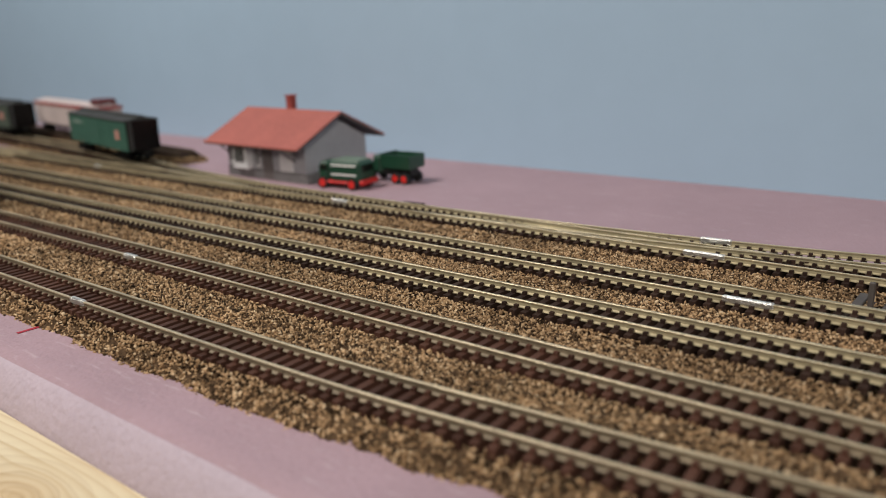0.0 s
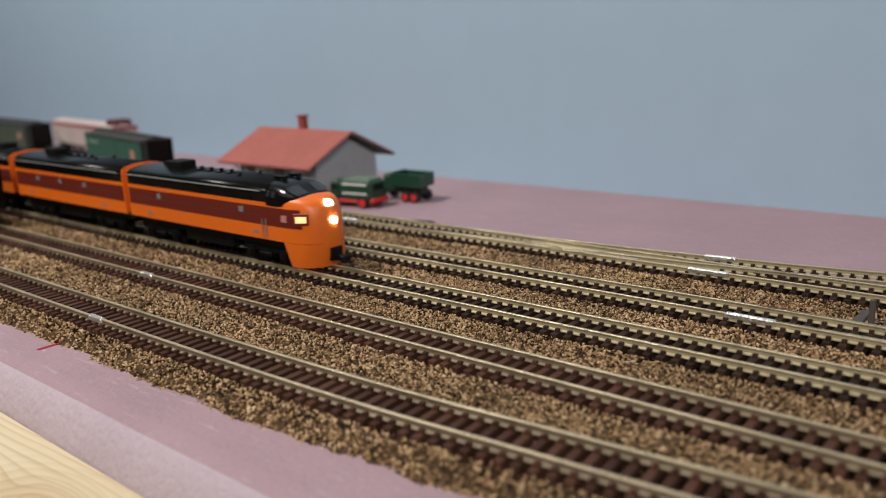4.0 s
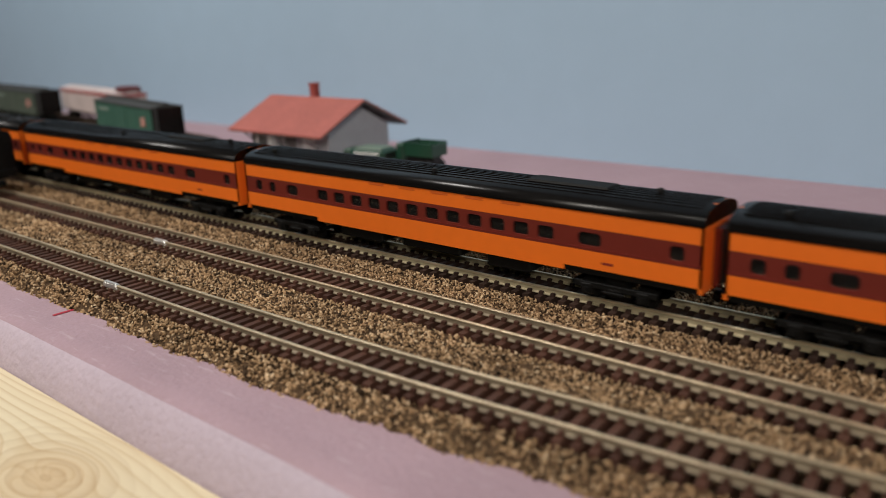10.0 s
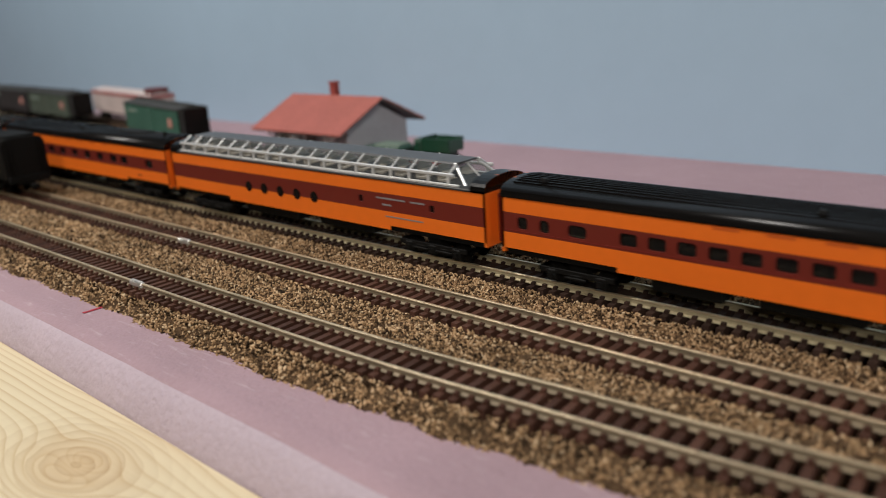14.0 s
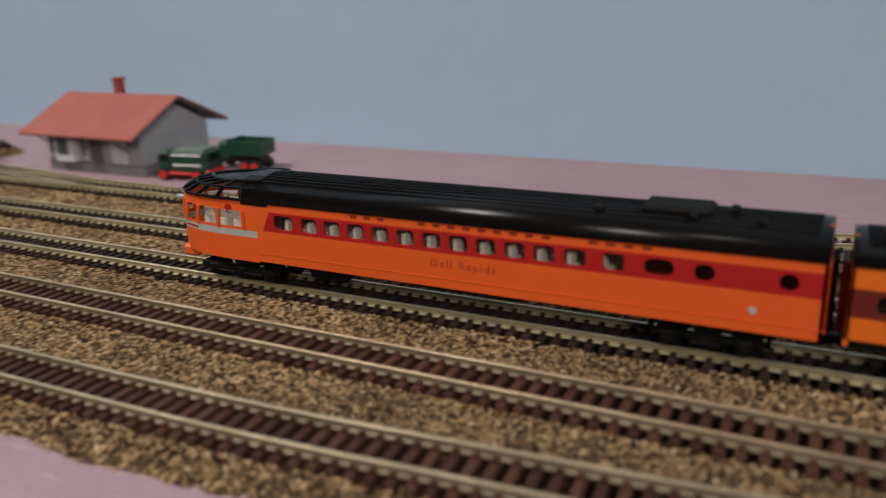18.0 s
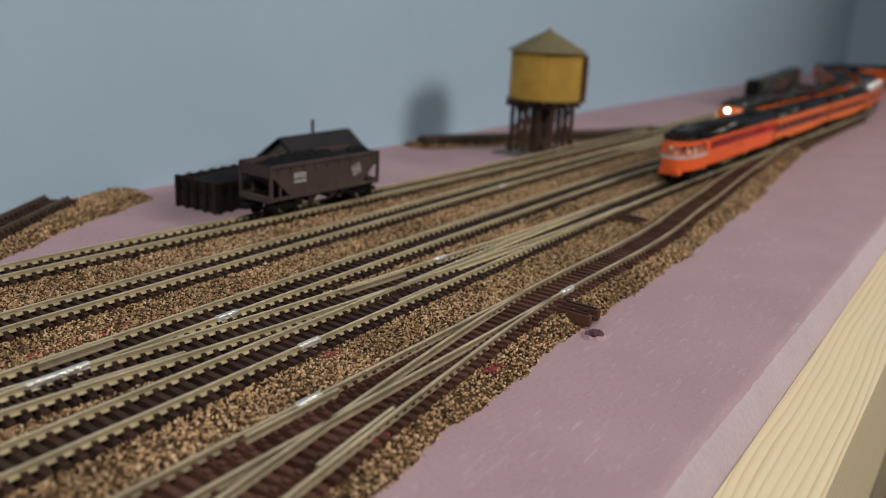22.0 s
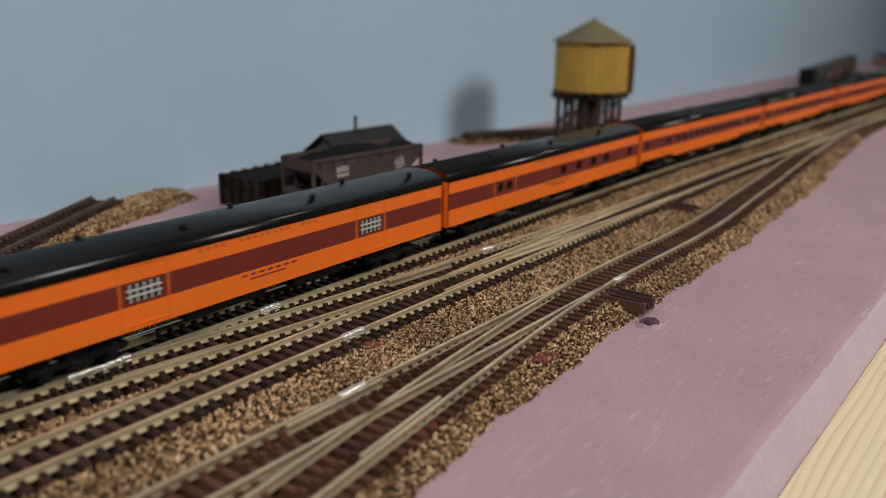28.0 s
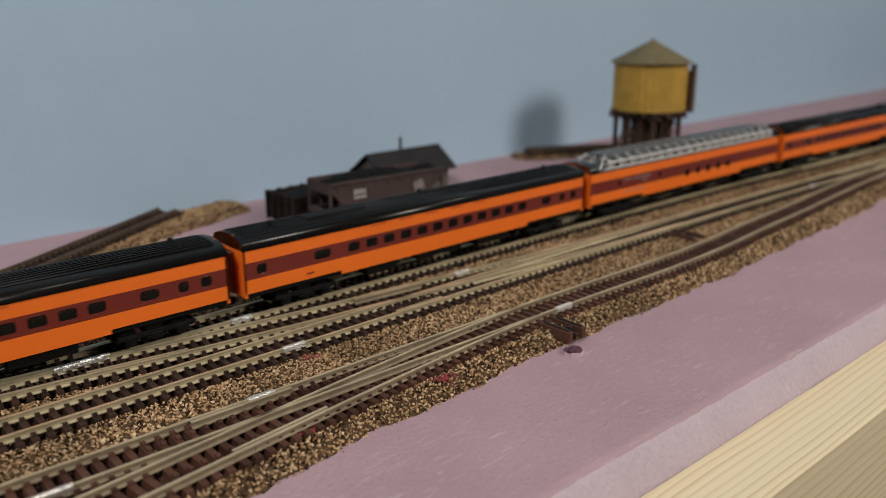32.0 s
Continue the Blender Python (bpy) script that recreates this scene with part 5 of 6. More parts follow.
def station():
    ob = tagged(empty("railway_station", pose(-0.335, 0.1225, FOAM)), "small grey railway station with a red roof", "model building")
    grey, stone = mat("grey_clapboard", (0.34, 0.34, 0.36), 0.8, grain=0.05, patch=0.08, patch_size=40), mat("grey_stone_base", (0.17, 0.165, 0.165), 0.9, grain=0.2, patch=0.2, patch_size=90)
    white, red = mat("white_frames", (0.62, 0.62, 0.62), 0.7, grain=0.04), mat("red_shingles", (0.335, 0.095, 0.075), 0.75, grain=0.12, grain_size=500, patch=0.12, patch_size=60)
    hx, hy, zw = 0.031, 0.022, 0.0195
    bm = bmesh.new()
    prism(bm, [(-hy, 0.0052), (-hy, zw), (0, 0.0316), (hy, zw), (hy, 0.0052)], -hx, hx)
    part("wall", bm, grey, ob)
    for z in np.arange(0.0062, 0.0190, 0.0010):
        part("clapboard", boxed(-hx - 0.0001, hx + 0.0001, -hy - 0.0001, hy + 0.0001, z, z + 0.0004), grey, ob)
    part("base_course", boxed(-hx - 0.0004, hx + 0.0004, -hy - 0.0004, hy + 0.0004, 0.0, 0.0054, bevel=0.0003), stone, ob)
    roof = part("roof", gable_roof(bmesh.new(), -hx - 0.0072, hx + 0.0055, -hy - 0.0100, hy + 0.0100, 0.0187, 0.0340), red, ob)
    soffit = part("soffit", gable_roof(bmesh.new(), -hx - 0.0067, hx + 0.0050, -hy - 0.0095, hy + 0.0095, 0.0181, 0.0333, 0.0004), stone, ob)
    ch = part("chimney", boxed(-0.0055, -0.0015, 0.0, 0.004, 0.031, 0.0412, bevel=0.0002), mat("red_brick", (0.27, 0.05, 0.04), 0.85, grain=0.2), roof)
    part("chimney_cap", boxed(-0.0059, -0.0011, -0.0004, 0.0044, 0.0410, 0.0420), bpy.data.materials["red_brick"], ch)
    y = -hy - 0.0002
    bay = part("bay", boxed(-0.0225, -0.0100, -hy - 0.0040, -hy, 0.0052, 0.0188, bevel=0.0003), white, ob)
    for x0, x1, yy in ((-0.0195, -0.0168, -hy - 0.0042), (-0.0158, -0.0131, -hy - 0.0042)):
        part("pane", boxed(x0, x1, yy - 0.0001, yy + 0.0003, 0.0088, 0.0168), M_DARKGLASS, bay)
    for x0, x1, z0 in ((-0.029, -0.0255, 0.0066), (-0.0068, -0.0035, 0.0060)):
        f = part("window_frame", boxed(x0, x1, y - 0.0006, y, z0, 0.0180, bevel=0.0001), white, ob)
        part("pane", boxed(x0 + 0.0008, x1 - 0.0008, y - 0.0008, y - 0.0005, z0 + 0.002, 0.0170), M_DARKGLASS, f)
    part("door", boxed(-0.0018, 0.0060, y - 0.0003, y + 0.0002, 0.0006, 0.0175), mat("brown_grey_door", (0.13, 0.115, 0.11), 0.8), ob)
    part("freight_door", boxed(0.0120, 0.0220, y - 0.0006, y, 0.0056, 0.0178, bevel=0.0001), white, ob)
    for x in (-0.024, 0.0, 0.024):
        bm = rod(bmesh.new(), (x, -hy, 0.0110), (x, -hy - 0.0095, 0.0178), 0.0005, 6)
        part("eave_bracket", bm, stone, ob)


def lorry():
    green, red, dark = mat("dark_green_paint", (0.013, 0.050, 0.028), 0.35, grain=0.05), mat("red_wheels", (0.55, 0.02, 0.015), 0.4), mat("black_rubber", (0.012, 0.012, 0.012), 0.7)
    ob = tagged(empty("delivery_truck", pose(-0.2830, 0.1065, FOAM, 0, 0, 188) @ Matrix.Diagonal((1.14, 1.14, 1.16, 1))), "old dark green delivery truck with red wheels", "model truck")
    bm = boxed(-0.0125, 0.0040, -0.0058, 0.0058, 0.0030, 0.0118, bevel=0.0012)
    part("cargo_body", bm, green, ob)
    part("cab", boxed(0.0040, 0.0106, -0.0056, 0.0056, 0.0030, 0.0112, bevel=0.0016), green, ob)
    part("bumper", boxed(-0.0137, -0.0120, -0.0058, 0.0058, 0.0022, 0.0042, bevel=0.0003), red, ob)
    part("end_window", boxed(-0.0127, -0.0124, -0.0038, 0.0038, 0.0076, 0.0104), M_DARKGLASS, ob)
    part("running_board", boxed(-0.0100, 0.0100, -0.0062, 0.0062, 0.0024, 0.0034, bevel=0.0003), red, ob)
    part("roof_panel", boxed(-0.0112, 0.0025, -0.0045, 0.0045, 0.0116, 0.0124, bevel=0.0003), mat("pale_roof", (0.12, 0.17, 0.13), 0.5), ob)
    for z in (0.0060, 0.0098):
        part("side_stripe", boxed(-0.0105, 0.0025, 0.0057, 0.0060, z, z + 0.0006), M_WHITE, ob)
    part("window", boxed(0.0050, 0.0085, 0.0054, 0.0058, 0.0078, 0.0104), M_DARKGLASS, ob)
    part("grille", boxed(0.0104, 0.0110, -0.0032, 0.0032, 0.0034, 0.0066), M_SILVER, ob)
    for x in (-0.0082, 0.0072):
        for s in (-1, 1):
            w = part("wheel", rod(bmesh.new(), (x, s * 0.0046, 0.0025), (x, s * 0.0064, 0.0025), 0.0025, 14), dark, ob)
            part("hub", rod(bmesh.new(), (x, s * 0.0062, 0.0025), (x, s * 0.0066, 0.0025), 0.0017, 12), red, w)
    ob = tagged(empty("dump_truck", pose(-0.2680, 0.1290, FOAM, 0, 0, 4)), "old dark green dump truck with a high bed", "model truck")
    bm = bmesh.new()
    prism(bm, [(-0.0062, 0.0078), (-0.0066, 0.0145), (-0.0058, 0.0145), (-0.0055, 0.0086), (0.0055, 0.0086), (0.0058, 0.0145), (0.0066, 0.0145), (0.0062, 0.0078)], -0.0050, 0.0125)
    part("dump_bed", bm, green, ob)
    part("tailgate", boxed(0.0120, 0.0126, -0.0062, 0.0062, 0.0078, 0.0140), green, ob)
    part("bulkhead", boxed(-0.0052, -0.0046, -0.0062, 0.0062, 0.0078, 0.0150), green, ob)
    part("cab", boxed(-0.0120, -0.0058, -0.0056, 0.0056, 0.0045, 0.0138, bevel=0.0014), green, ob)
    part("hood", boxed(-0.0160, -0.0120, -0.0044, 0.0044, 0.0045, 0.0090, bevel=0.001), green, ob)
    part("chassis", boxed(-0.0150, 0.0110, -0.0030, 0.0030, 0.0040, 0.0078), dark, ob)
    for x in (-0.0130, 0.0030, 0.0085):
        for s in (-1, 1):
            w = part("wheel", rod(bmesh.new(), (x, s * 0.0042, 0.0028), (x, s * 0.0062, 0.0028), 0.0028, 14), dark, ob)
            part("hub", rod(bmesh.new(), (x, s * 0.0060, 0.0028), (x, s * 0.0065, 0.0028), 0.0017, 12), red, w)


def water_tower():
    ob = tagged(empty("water_tower", pose(0.4935, 0.1080, FOAM)), "yellow wooden water tower on dark brown posts", "water tower")
    yellow = mat("mustard_planks", (0.40, 0.24, 0.035), 0.75, grain=0.1, patch=0.22, patch_size=70)
    shingle, brown = mat("olive_shingles", (0.13, 0.105, 0.05), 0.85, grain=0.2, patch=0.15, patch_size=80), mat("stained_timber", (0.052, 0.025, 0.015), 0.85, grain=0.3, grain_size=300, each=0.3)
    zf, zt, r = 0.0365, 0.0668, 0.0232
    for i in range(36):
        a, b = 2 * math.pi * i / 36, 2 * math.pi * (i + 0.93) / 36
        bm = bmesh.new()
        v = [bm.verts.new((rr * math.cos(t), rr * math.sin(t), z)) for z in (zf, zt) for rr in (r - 0.0008, r) for t in (a, b)]
        for f in ((2, 3, 7, 6), (0, 1, 3, 2), (4, 6, 7, 5), (0, 2, 6, 4), (1, 5, 7, 3), (0, 4, 5, 1)):
            bm.faces.new([v[k] for k in f])
        bmesh.ops.recalc_face_normals(bm, faces=bm.faces)
        part("stave", bm, yellow, ob)
    for z in np.linspace(zf + 0.002, zt - 0.003, 6):
        bm = bmesh.new()
        n = 36
        rings = [[bm.verts.new((rr * math.cos(2 * math.pi * k / n), rr * math.sin(2 * math.pi * k / n), z + dz)) for k in range(n)] for rr, dz in ((r + 0.0001, -0.0002), (r + 0.00025, -0.0002), (r + 0.00025, 0.0002), (r + 0.0001, 0.0002))]
        for j in range(4):
            for k in range(n):
                bm.faces.new((rings[j][k], rings[j][(k + 1) % n], rings[(j + 1) % 4][(k + 1) % n], rings[(j + 1) % 4][k]))
        part("hoop", bm, yellow, ob)
    bm = bmesh.new()
    bmesh.ops.create_cone(bm, cap_ends=True, segments=12, radius1=r + 0.0032, radius2=0.0003, depth=0.0140, matrix=Matrix.Translation((0, 0, zt + 0.0070)))
    part("roof", bm, shingle, ob)
    part("roof_finial", rod(bmesh.new(), (0, 0, zt + 0.0132), (0, 0, zt + 0.0149), 0.0007, 8), shingle, ob)
    for y in np.linspace(-0.021, 0.021, 9):
        w = math.sqrt(max(0.0, 0.0238 ** 2 - y * y))
        part("joist", boxed(-w, w, y - 0.0007, y + 0.0007, zf - 0.0024, zf - 0.0002), brown, ob)
    part("tank_floor", rod(bmesh.new(), (0, 0, zf - 0.0003), (0, 0, zf + 0.0004), 0.0236, 30), brown, ob)
    for x in (-0.0145, -0.0050, 0.0050, 0.0145):
        part("beam", boxed(x - 0.0011, x + 0.0011, -0.0195, 0.0195, zf - 0.0050, zf - 0.0025), brown, ob)
        for y in (-0.0145, -0.0050, 0.0050, 0.0145):
            part("post", boxed(x - 0.0011, x + 0.0011, y - 0.0011, y + 0.0011, 0.0012, zf - 0.0050), brown, ob)
    for s in (-1, 1):
        for a, b in (((-0.0155, 0.004), (0.0052, 0.030)), ((0.0155, 0.004), (-0.0052, 0.030))):
            part("brace", rod(bmesh.new(), (a[0], s * 0.0168, a[1]), (b[0], s * 0.0168, b[1]), 0.0007, 6), brown, ob)
            part("brace", rod(bmesh.new(), (s * 0.0168, a[0], a[1]), (s * 0.0168, b[0], b[1]), 0.0007, 6), brown, ob)
    part("pipe_housing", boxed(-0.0052, 0.0052, -0.0052, 0.0052, 0.0012, zf - 0.005, bevel=0.0002), brown, ob)
    part("base_slab", boxed(-0.0235, 0.0235, -0.0235, 0.0235, 0.0, 0.0014, bevel=0.0004), mat("grey_slab", (0.12, 0.115, 0.10), 0.9, grain=0.2), ob)
    part("spout", boxed(0.0205, 0.0250, -0.0185, -0.0135, zf - 0.002, zt - 0.006, bevel=0.0003), brown, ob)
    part("spout_counterweight", boxed(0.0255, 0.0275, -0.0165, -0.0135, zf - 0.003, zt - 0.002), brown, ob)
    for i in range(2):
        part("ladder_rail", rod(bmesh.new(), (0.0245, -0.006 + 0.003 * i, 0.002), (0.0245, -0.006 + 0.003 * i, zt), 0.0003, 6), brown, ob)


def hopper_car():
    ob = tagged(empty("hopper_car", pose(0.2622, 0.09727, 0, 0, 0, -3.6)), "weathered brown coal hopper car loaded with coal", "hopper car")
    rust, coal, black = mat("weathered_brown", (0.055, 0.037, 0.035), 0.85, spec=0.25, grain=0.12, patch=0.2, patch_size=90), mat("coal", (0.0045, 0.0045, 0.005), 0.7, spec=0.12, grain=0.4, bump=0.001, bump_size=900), M_TRUCK
    h, w, zt, zb = 0.0310, 0.0092, 0.0212, 0.0078
    for s in (-1, 1):
        bm = bmesh.new()
        y = s * w
        v = [(-h, y, 0.0178), (-h, y, zt), (h, y, zt), (h, y, 0.0178), (h - 0.0105, y, zb), (-h + 0.0105, y, zb)]
        bm.faces.new([bm.verts.new(p) for p in v])
        bm.faces.new([bm.verts.new((p[0], p[1] - s * 0.0005, p[2])) for p in v])
        part("side_sheet", bm, rust, ob)
        for x in np.linspace(-h + 0.004, h - 0.004, 9):
            part("rib", boxed(x - 0.0004, x + 0.0004, min(y, y + s * 0.0005), max(y, y + s * 0.0005), zt - 0.0034, zt + 0.0002), rust, ob)
        part("top_chord", boxed(-h, h, y - 0.0006, y + 0.0006, zt - 0.0008, zt + 0.0004), rust, ob)
        part("side_sill", boxed(-h, h, y - 0.0005, y + 0.0005, zb - 0.0006, zb + 0.0006), rust, ob)
        for e in (-1, 1):
            part("corner_post", boxed(e * h - 0.0006, e * h + 0.0006, y - 0.0006, y + 0.0006, zb, zt), rust, ob)
            part("end_strut", rod(bmesh.new(), (e * (h - 0.0055), y * 0.9, 0.0130), (e * (h - 0.0055), y * 0.9, zb), 0.0006, 6), rust, ob)
        white = bpy.data.materials.get("faded_white") or mat("faded_white", (0.26, 0.24, 0.23), 0.8, grain=0.3, grain_size=900)
        tilt = Matrix.Translation((0.0172, y + s * 0.0001, 0.0147)) @ Matrix.Rotation(0.3 * s, 4, "Y")
        bm = boxed(-0.0026, 0.0026, -0.0002, 0.0002, 0.0015, 0.0021)
        box(bm, -0.0026, 0.0026, -0.0002, 0.0002, -0.0021, -0.0015), box(bm, -0.0026, -0.0019, -0.0002, 0.0002, -0.0014, 0.0014), box(bm, 0.0019, 0.0026, -0.0002, 0.0002, -0.0014, 0.0014), box(bm, -0.0015, 0.0015, -0.0002, 0.0002, -0.0007, 0.0007)
        part("emblem", bm, white, ob).matrix_basis = tilt
        part("lettering", boxed(-0.0190, -0.0125, y + s * 0.0001 - 0.0002, y + s * 0.0001 + 0.0002, 0.0152, 0.0174), bpy.data.materials["faded_white"], ob)
        part("lettering", boxed(-0.0190, -0.0125, y + s * 0.0001 - 0.0002, y + s * 0.0001 + 0.0002, 0.0132, 0.0145), bpy.data.materials["faded_white"], ob)
    for e in (-1, 1):
        bm = bmesh.new()
        quad(bm, ((e * h, -w, zt), (e * h, w, zt), (e * h, w, 0.0165), (e * h, -w, 0.0165)))
        quad(bm, ((e * h, -w, 0.0165), (e * h, w, 0.0165), (e * (h - 0.0155), w, zb - 0.001), (e * (h - 0.0155), -w, zb - 0.001)))
        part("slope_sheet", bm, rust, ob)
        part("end_sill", boxed(e * h - 0.001, e * h + 0.001, -w, w, zb - 0.0012, zb + 0.001), rust, ob)
        coupler(ob, e * h, e)
        for x in (0.006, 0.0135):
            bm = bmesh.new()
            v = [bm.verts.new((e * (x + a) , y, z)) for a, y, z in ((-0.0040, -0.0075, zb), (0.0040, -0.0075, zb), (0.0040, 0.0075, zb), (-0.0040, 0.0075, zb), (-0.0010, -0.0055, 0.0030), (0.0010, -0.0055, 0.0030), (0.0010, 0.0055, 0.0030), (-0.0010, 0.0055, 0.0030))]
            for f in ((0, 1, 5, 4), (1, 2, 6, 5), (2, 3, 7, 6), (3, 0, 4, 7), (4, 5, 6, 7), (0, 1, 2, 3)):
                bm.faces.new([v[k] for k in f])
            part("chute", bm, rust, ob)
        truck_parts(ob, e * 0.0222, base=0.0105)
    bm = bmesh.new()
    xs, ys = np.linspace(-h + 0.001, h - 0.001, 40), np.linspace(-w + 0.0006, w - 0.0006, 14)
    g = [[bm.verts.new((x, y, zt - 0.0024 + 0.0050 * (1 - (y / w) ** 2) * (0.30 + 0.70 * abs(math.sin(x * 62 + 1.9))) + 0.0011 * noise.noise((x * 700, y * 700, 0)))) for y in ys] for x in xs]
    for a, b in zip(g, g[1:]):
        for i in range(len(a) - 1):
            bm.faces.new((a[i], b[i], b[i + 1], a[i + 1]))
    part("coal_load", bm, coal, ob)


def coal_bin():
    ob = tagged(empty("coal_bin", pose(0.262, 0.1440, FOAM, 0, 0, 3)), "dark timber bin filled with coal", "coal bin")
    timber, coal = mat("creosoted_timber", (0.018, 0.0125, 0.010), 0.9, spec=0.15, grain=0.3, grain_size=300, each=0.35), bpy.data.materials["coal"]
    hx, hy, z = 0.0240, 0.0115, 0.0134
    for s in (-1, 1):
        for k in range(4):
            part("plank", boxed(-hx, hx, s * hy - 0.0006, s * hy + 0.0006, 0.0002 + 0.0034 * k, 0.0034 * (k + 1)), timber, ob)
            part("plank", boxed(s * hx - 0.0006, s * hx + 0.0006, -hy, hy, 0.0002 + 0.0034 * k, 0.0034 * (k + 1)), timber, ob)
        for x in np.linspace(-hx, hx, 8):
            part("post", boxed(x - 0.0010, x + 0.0010, s * (hy + 0.0013) - 0.0008, s * (hy + 0.0013) + 0.0008, 0, z + 0.0004), timber, ob)
        for y in np.linspace(-hy, hy, 5):
            part("post", boxed(s * (hx + 0.0013) - 0.0008, s * (hx + 0.0013) + 0.0008, y - 0.0010, y + 0.0010, 0, z + 0.0004), timber, ob)
    bm = bmesh.new()
    xs, ys = np.linspace(-hx, hx, 34), np.linspace(-hy, hy, 18)
    g = [[bm.verts.new((x, y, 0.0118 + 0.0026 * (1 - (x / hx) ** 2) * (1 - (y / hy) ** 2) + 0.0006 * noise.noise((x * 800, y * 800, 3)))) for y in ys] for x in xs]
    for a, b in zip(g, g[1:]):
        for i in range(len(a) - 1):
            bm.faces.new((a[i], b[i], b[i + 1], a[i + 1]))
    part("coal", bm, coal, ob)


def shed():
    ob = tagged(empty("yard_shed", pose(0.3225, 0.1520, FOAM)), "small dark grey shed with a low gable roof", "shed")
    wall, roof = mat("grey_brown_boards", (0.07, 0.062, 0.052), 0.9, grain=0.2, patch=0.2, patch_size=60), mat("charcoal_roofing", (0.019, 0.018, 0.019), 0.85, spec=0.2, grain=0.2, patch=0.15, patch_size=60)
    part("wall", prism(bmesh.new(), [(-0.0125, 0), (-0.0125, 0.0150), (0, 0.0236), (0.0125, 0.0150), (0.0125, 0)], -0.0230, 0.0230), wall, ob)
    part("roof", gable_roof(bmesh.new(), -0.0265, 0.0265, -0.0160, 0.0160, 0.0128, 0.0243), roof, ob)
    part("smoke_pipe", rod(bmesh.new(), (-0.002, 0.0, 0.022), (-0.002, 0.0, 0.0318), 0.0008, 8), roof, ob)
    for x in (-0.012, 0.010):
        part("window", boxed(x - 0.003, x + 0.003, -0.0129, -0.0123, 0.006, 0.012), M_DARKGLASS, ob)


def freight_car(label, at, paint, length, kind="box"):
    ob = tagged(empty("box_car", at), label, "freight car", group="standing freight cars")
    h = length / 2
    zt = 0.0235
    part("side_body", prism(bmesh.new(), [(-0.0094, 0.0068), (-0.0094, zt), (0.0094, zt), (0.0094, 0.0068)], -h, h), paint, ob)
    roof = mat("dark_car_roof", (0.03, 0.03, 0.028), 0.7, grain=0.1)
    part("roof", prism(bmesh.new(), [(-0.0098, zt - 0.0003), (-0.0098, zt + 0.0004), (0, zt + 0.0019), (0.0098, zt + 0.0004), (0.0098, zt - 0.0003)], -h - 0.0003, h + 0.0003), roof, ob)
    part("running_board", boxed(-h, h, -0.0018, 0.0018, zt + 0.0019, zt + 0.0026), roof, ob)
    for s in (-1, 1):
        y = s * 0.0094
        part("door", boxed(-0.0065, 0.0065, min(y, y + s * 0.0006), max(y, y + s * 0.0006), 0.0078, zt - 0.001), paint, ob)
        for x in np.linspace(-h + 0.002, h - 0.002, 15):
            if abs(x) > 0.008:
                part("rib", boxed(x - 0.0002, x + 0.0002, min(y, y + s * 0.0003), max(y, y + s * 0.0003), 0.0072, zt - 0.0006), paint, ob)
        part("lettering", boxed(-h + 0.008, -h + 0.024, y + s * 0.0003 - 0.0001, y + s * 0.0003 + 0.0002, 0.0185, 0.0200), mat("faint_white", (0.2, 0.26, 0.22), 0.8), ob)
        part("emblem", boxed(h - 0.016, h - 0.010, y + s * 0.0003 - 0.0001, y + s * 0.0003 + 0.0002, 0.0128, 0.0178), mat("faint_red_white", (0.45, 0.22, 0.18), 0.8), ob)
        e = s * h
        # Black sheet on each end puts the end's shade into colour.
        part("end_panel", boxed(min(e, e + s * 0.0004), max(e, e + s * 0.0004), -0.0092, 0.0092, 0.0070, zt), M_BLACK, ob)
        part("ladder", boxed(min(e, e + s * 0.0008), max(e, e + s * 0.0008), -0.0084, -0.0060, 0.0070, zt), roof, ob)
        coupler(ob, e, s)
        truck_parts(ob, s * (h - 0.0145), base=0.0110)
    part("underframe", boxed(-h, h, -0.0030, 0.0030, 0.0050, 0.0070), M_TRUCK, ob)
    return ob


def slogan_car():
    ob = tagged(empty("refrigerator_car", pose(-0.586, 0.1330, 0, 0, 0, 172.5)), "faded white and red freight car with a dark hatch", "freight car", group="standing freight cars")
    pale, red = mat("faded_cream", (0.50, 0.42, 0.40), 0.8, patch=0.1, patch_size=60), mat("dull_red_roof", (0.32, 0.075, 0.07), 0.8, grain=0.1)
    part("side_body", boxed(-0.060, 0.060, -0.0094, 0.0094, 0.0068, 0.0205, bevel=0.0004), pale, ob)
    part("red_stripe", boxed(-0.060, 0.060, -0.0097, 0.0097, 0.0205, 0.0232, bevel=0.0004), red, ob)
    part("roof", prism(bmesh.new(), [(-0.0097, 0.0232), (0, 0.0250), (0.0097, 0.0232)], -0.060, 0.060), pale, ob)
    part("cupola", boxed(-0.0590, -0.0450, -0.0065, 0.0065, 0.0236, 0.0278, bevel=0.0008), mat("dark_maroon", (0.09, 0.012, 0.014), 0.6), ob)
    for s in (-1, 1):
        for x in np.linspace(-0.035, 0.05, 12):
            part("board_rib", boxed(x - 0.0003, x + 0.0003, s * 0.0096 - 0.0003, s * 0.0096 + 0.0003, 0.0075, 0.0200), pale, ob)
        truck_parts(ob, s * 0.045, base=0.0110)
    part("underframe", boxed(-0.060, 0.060, -0.0040, 0.0040, 0.0045, 0.0070), M_TRUCK, ob)


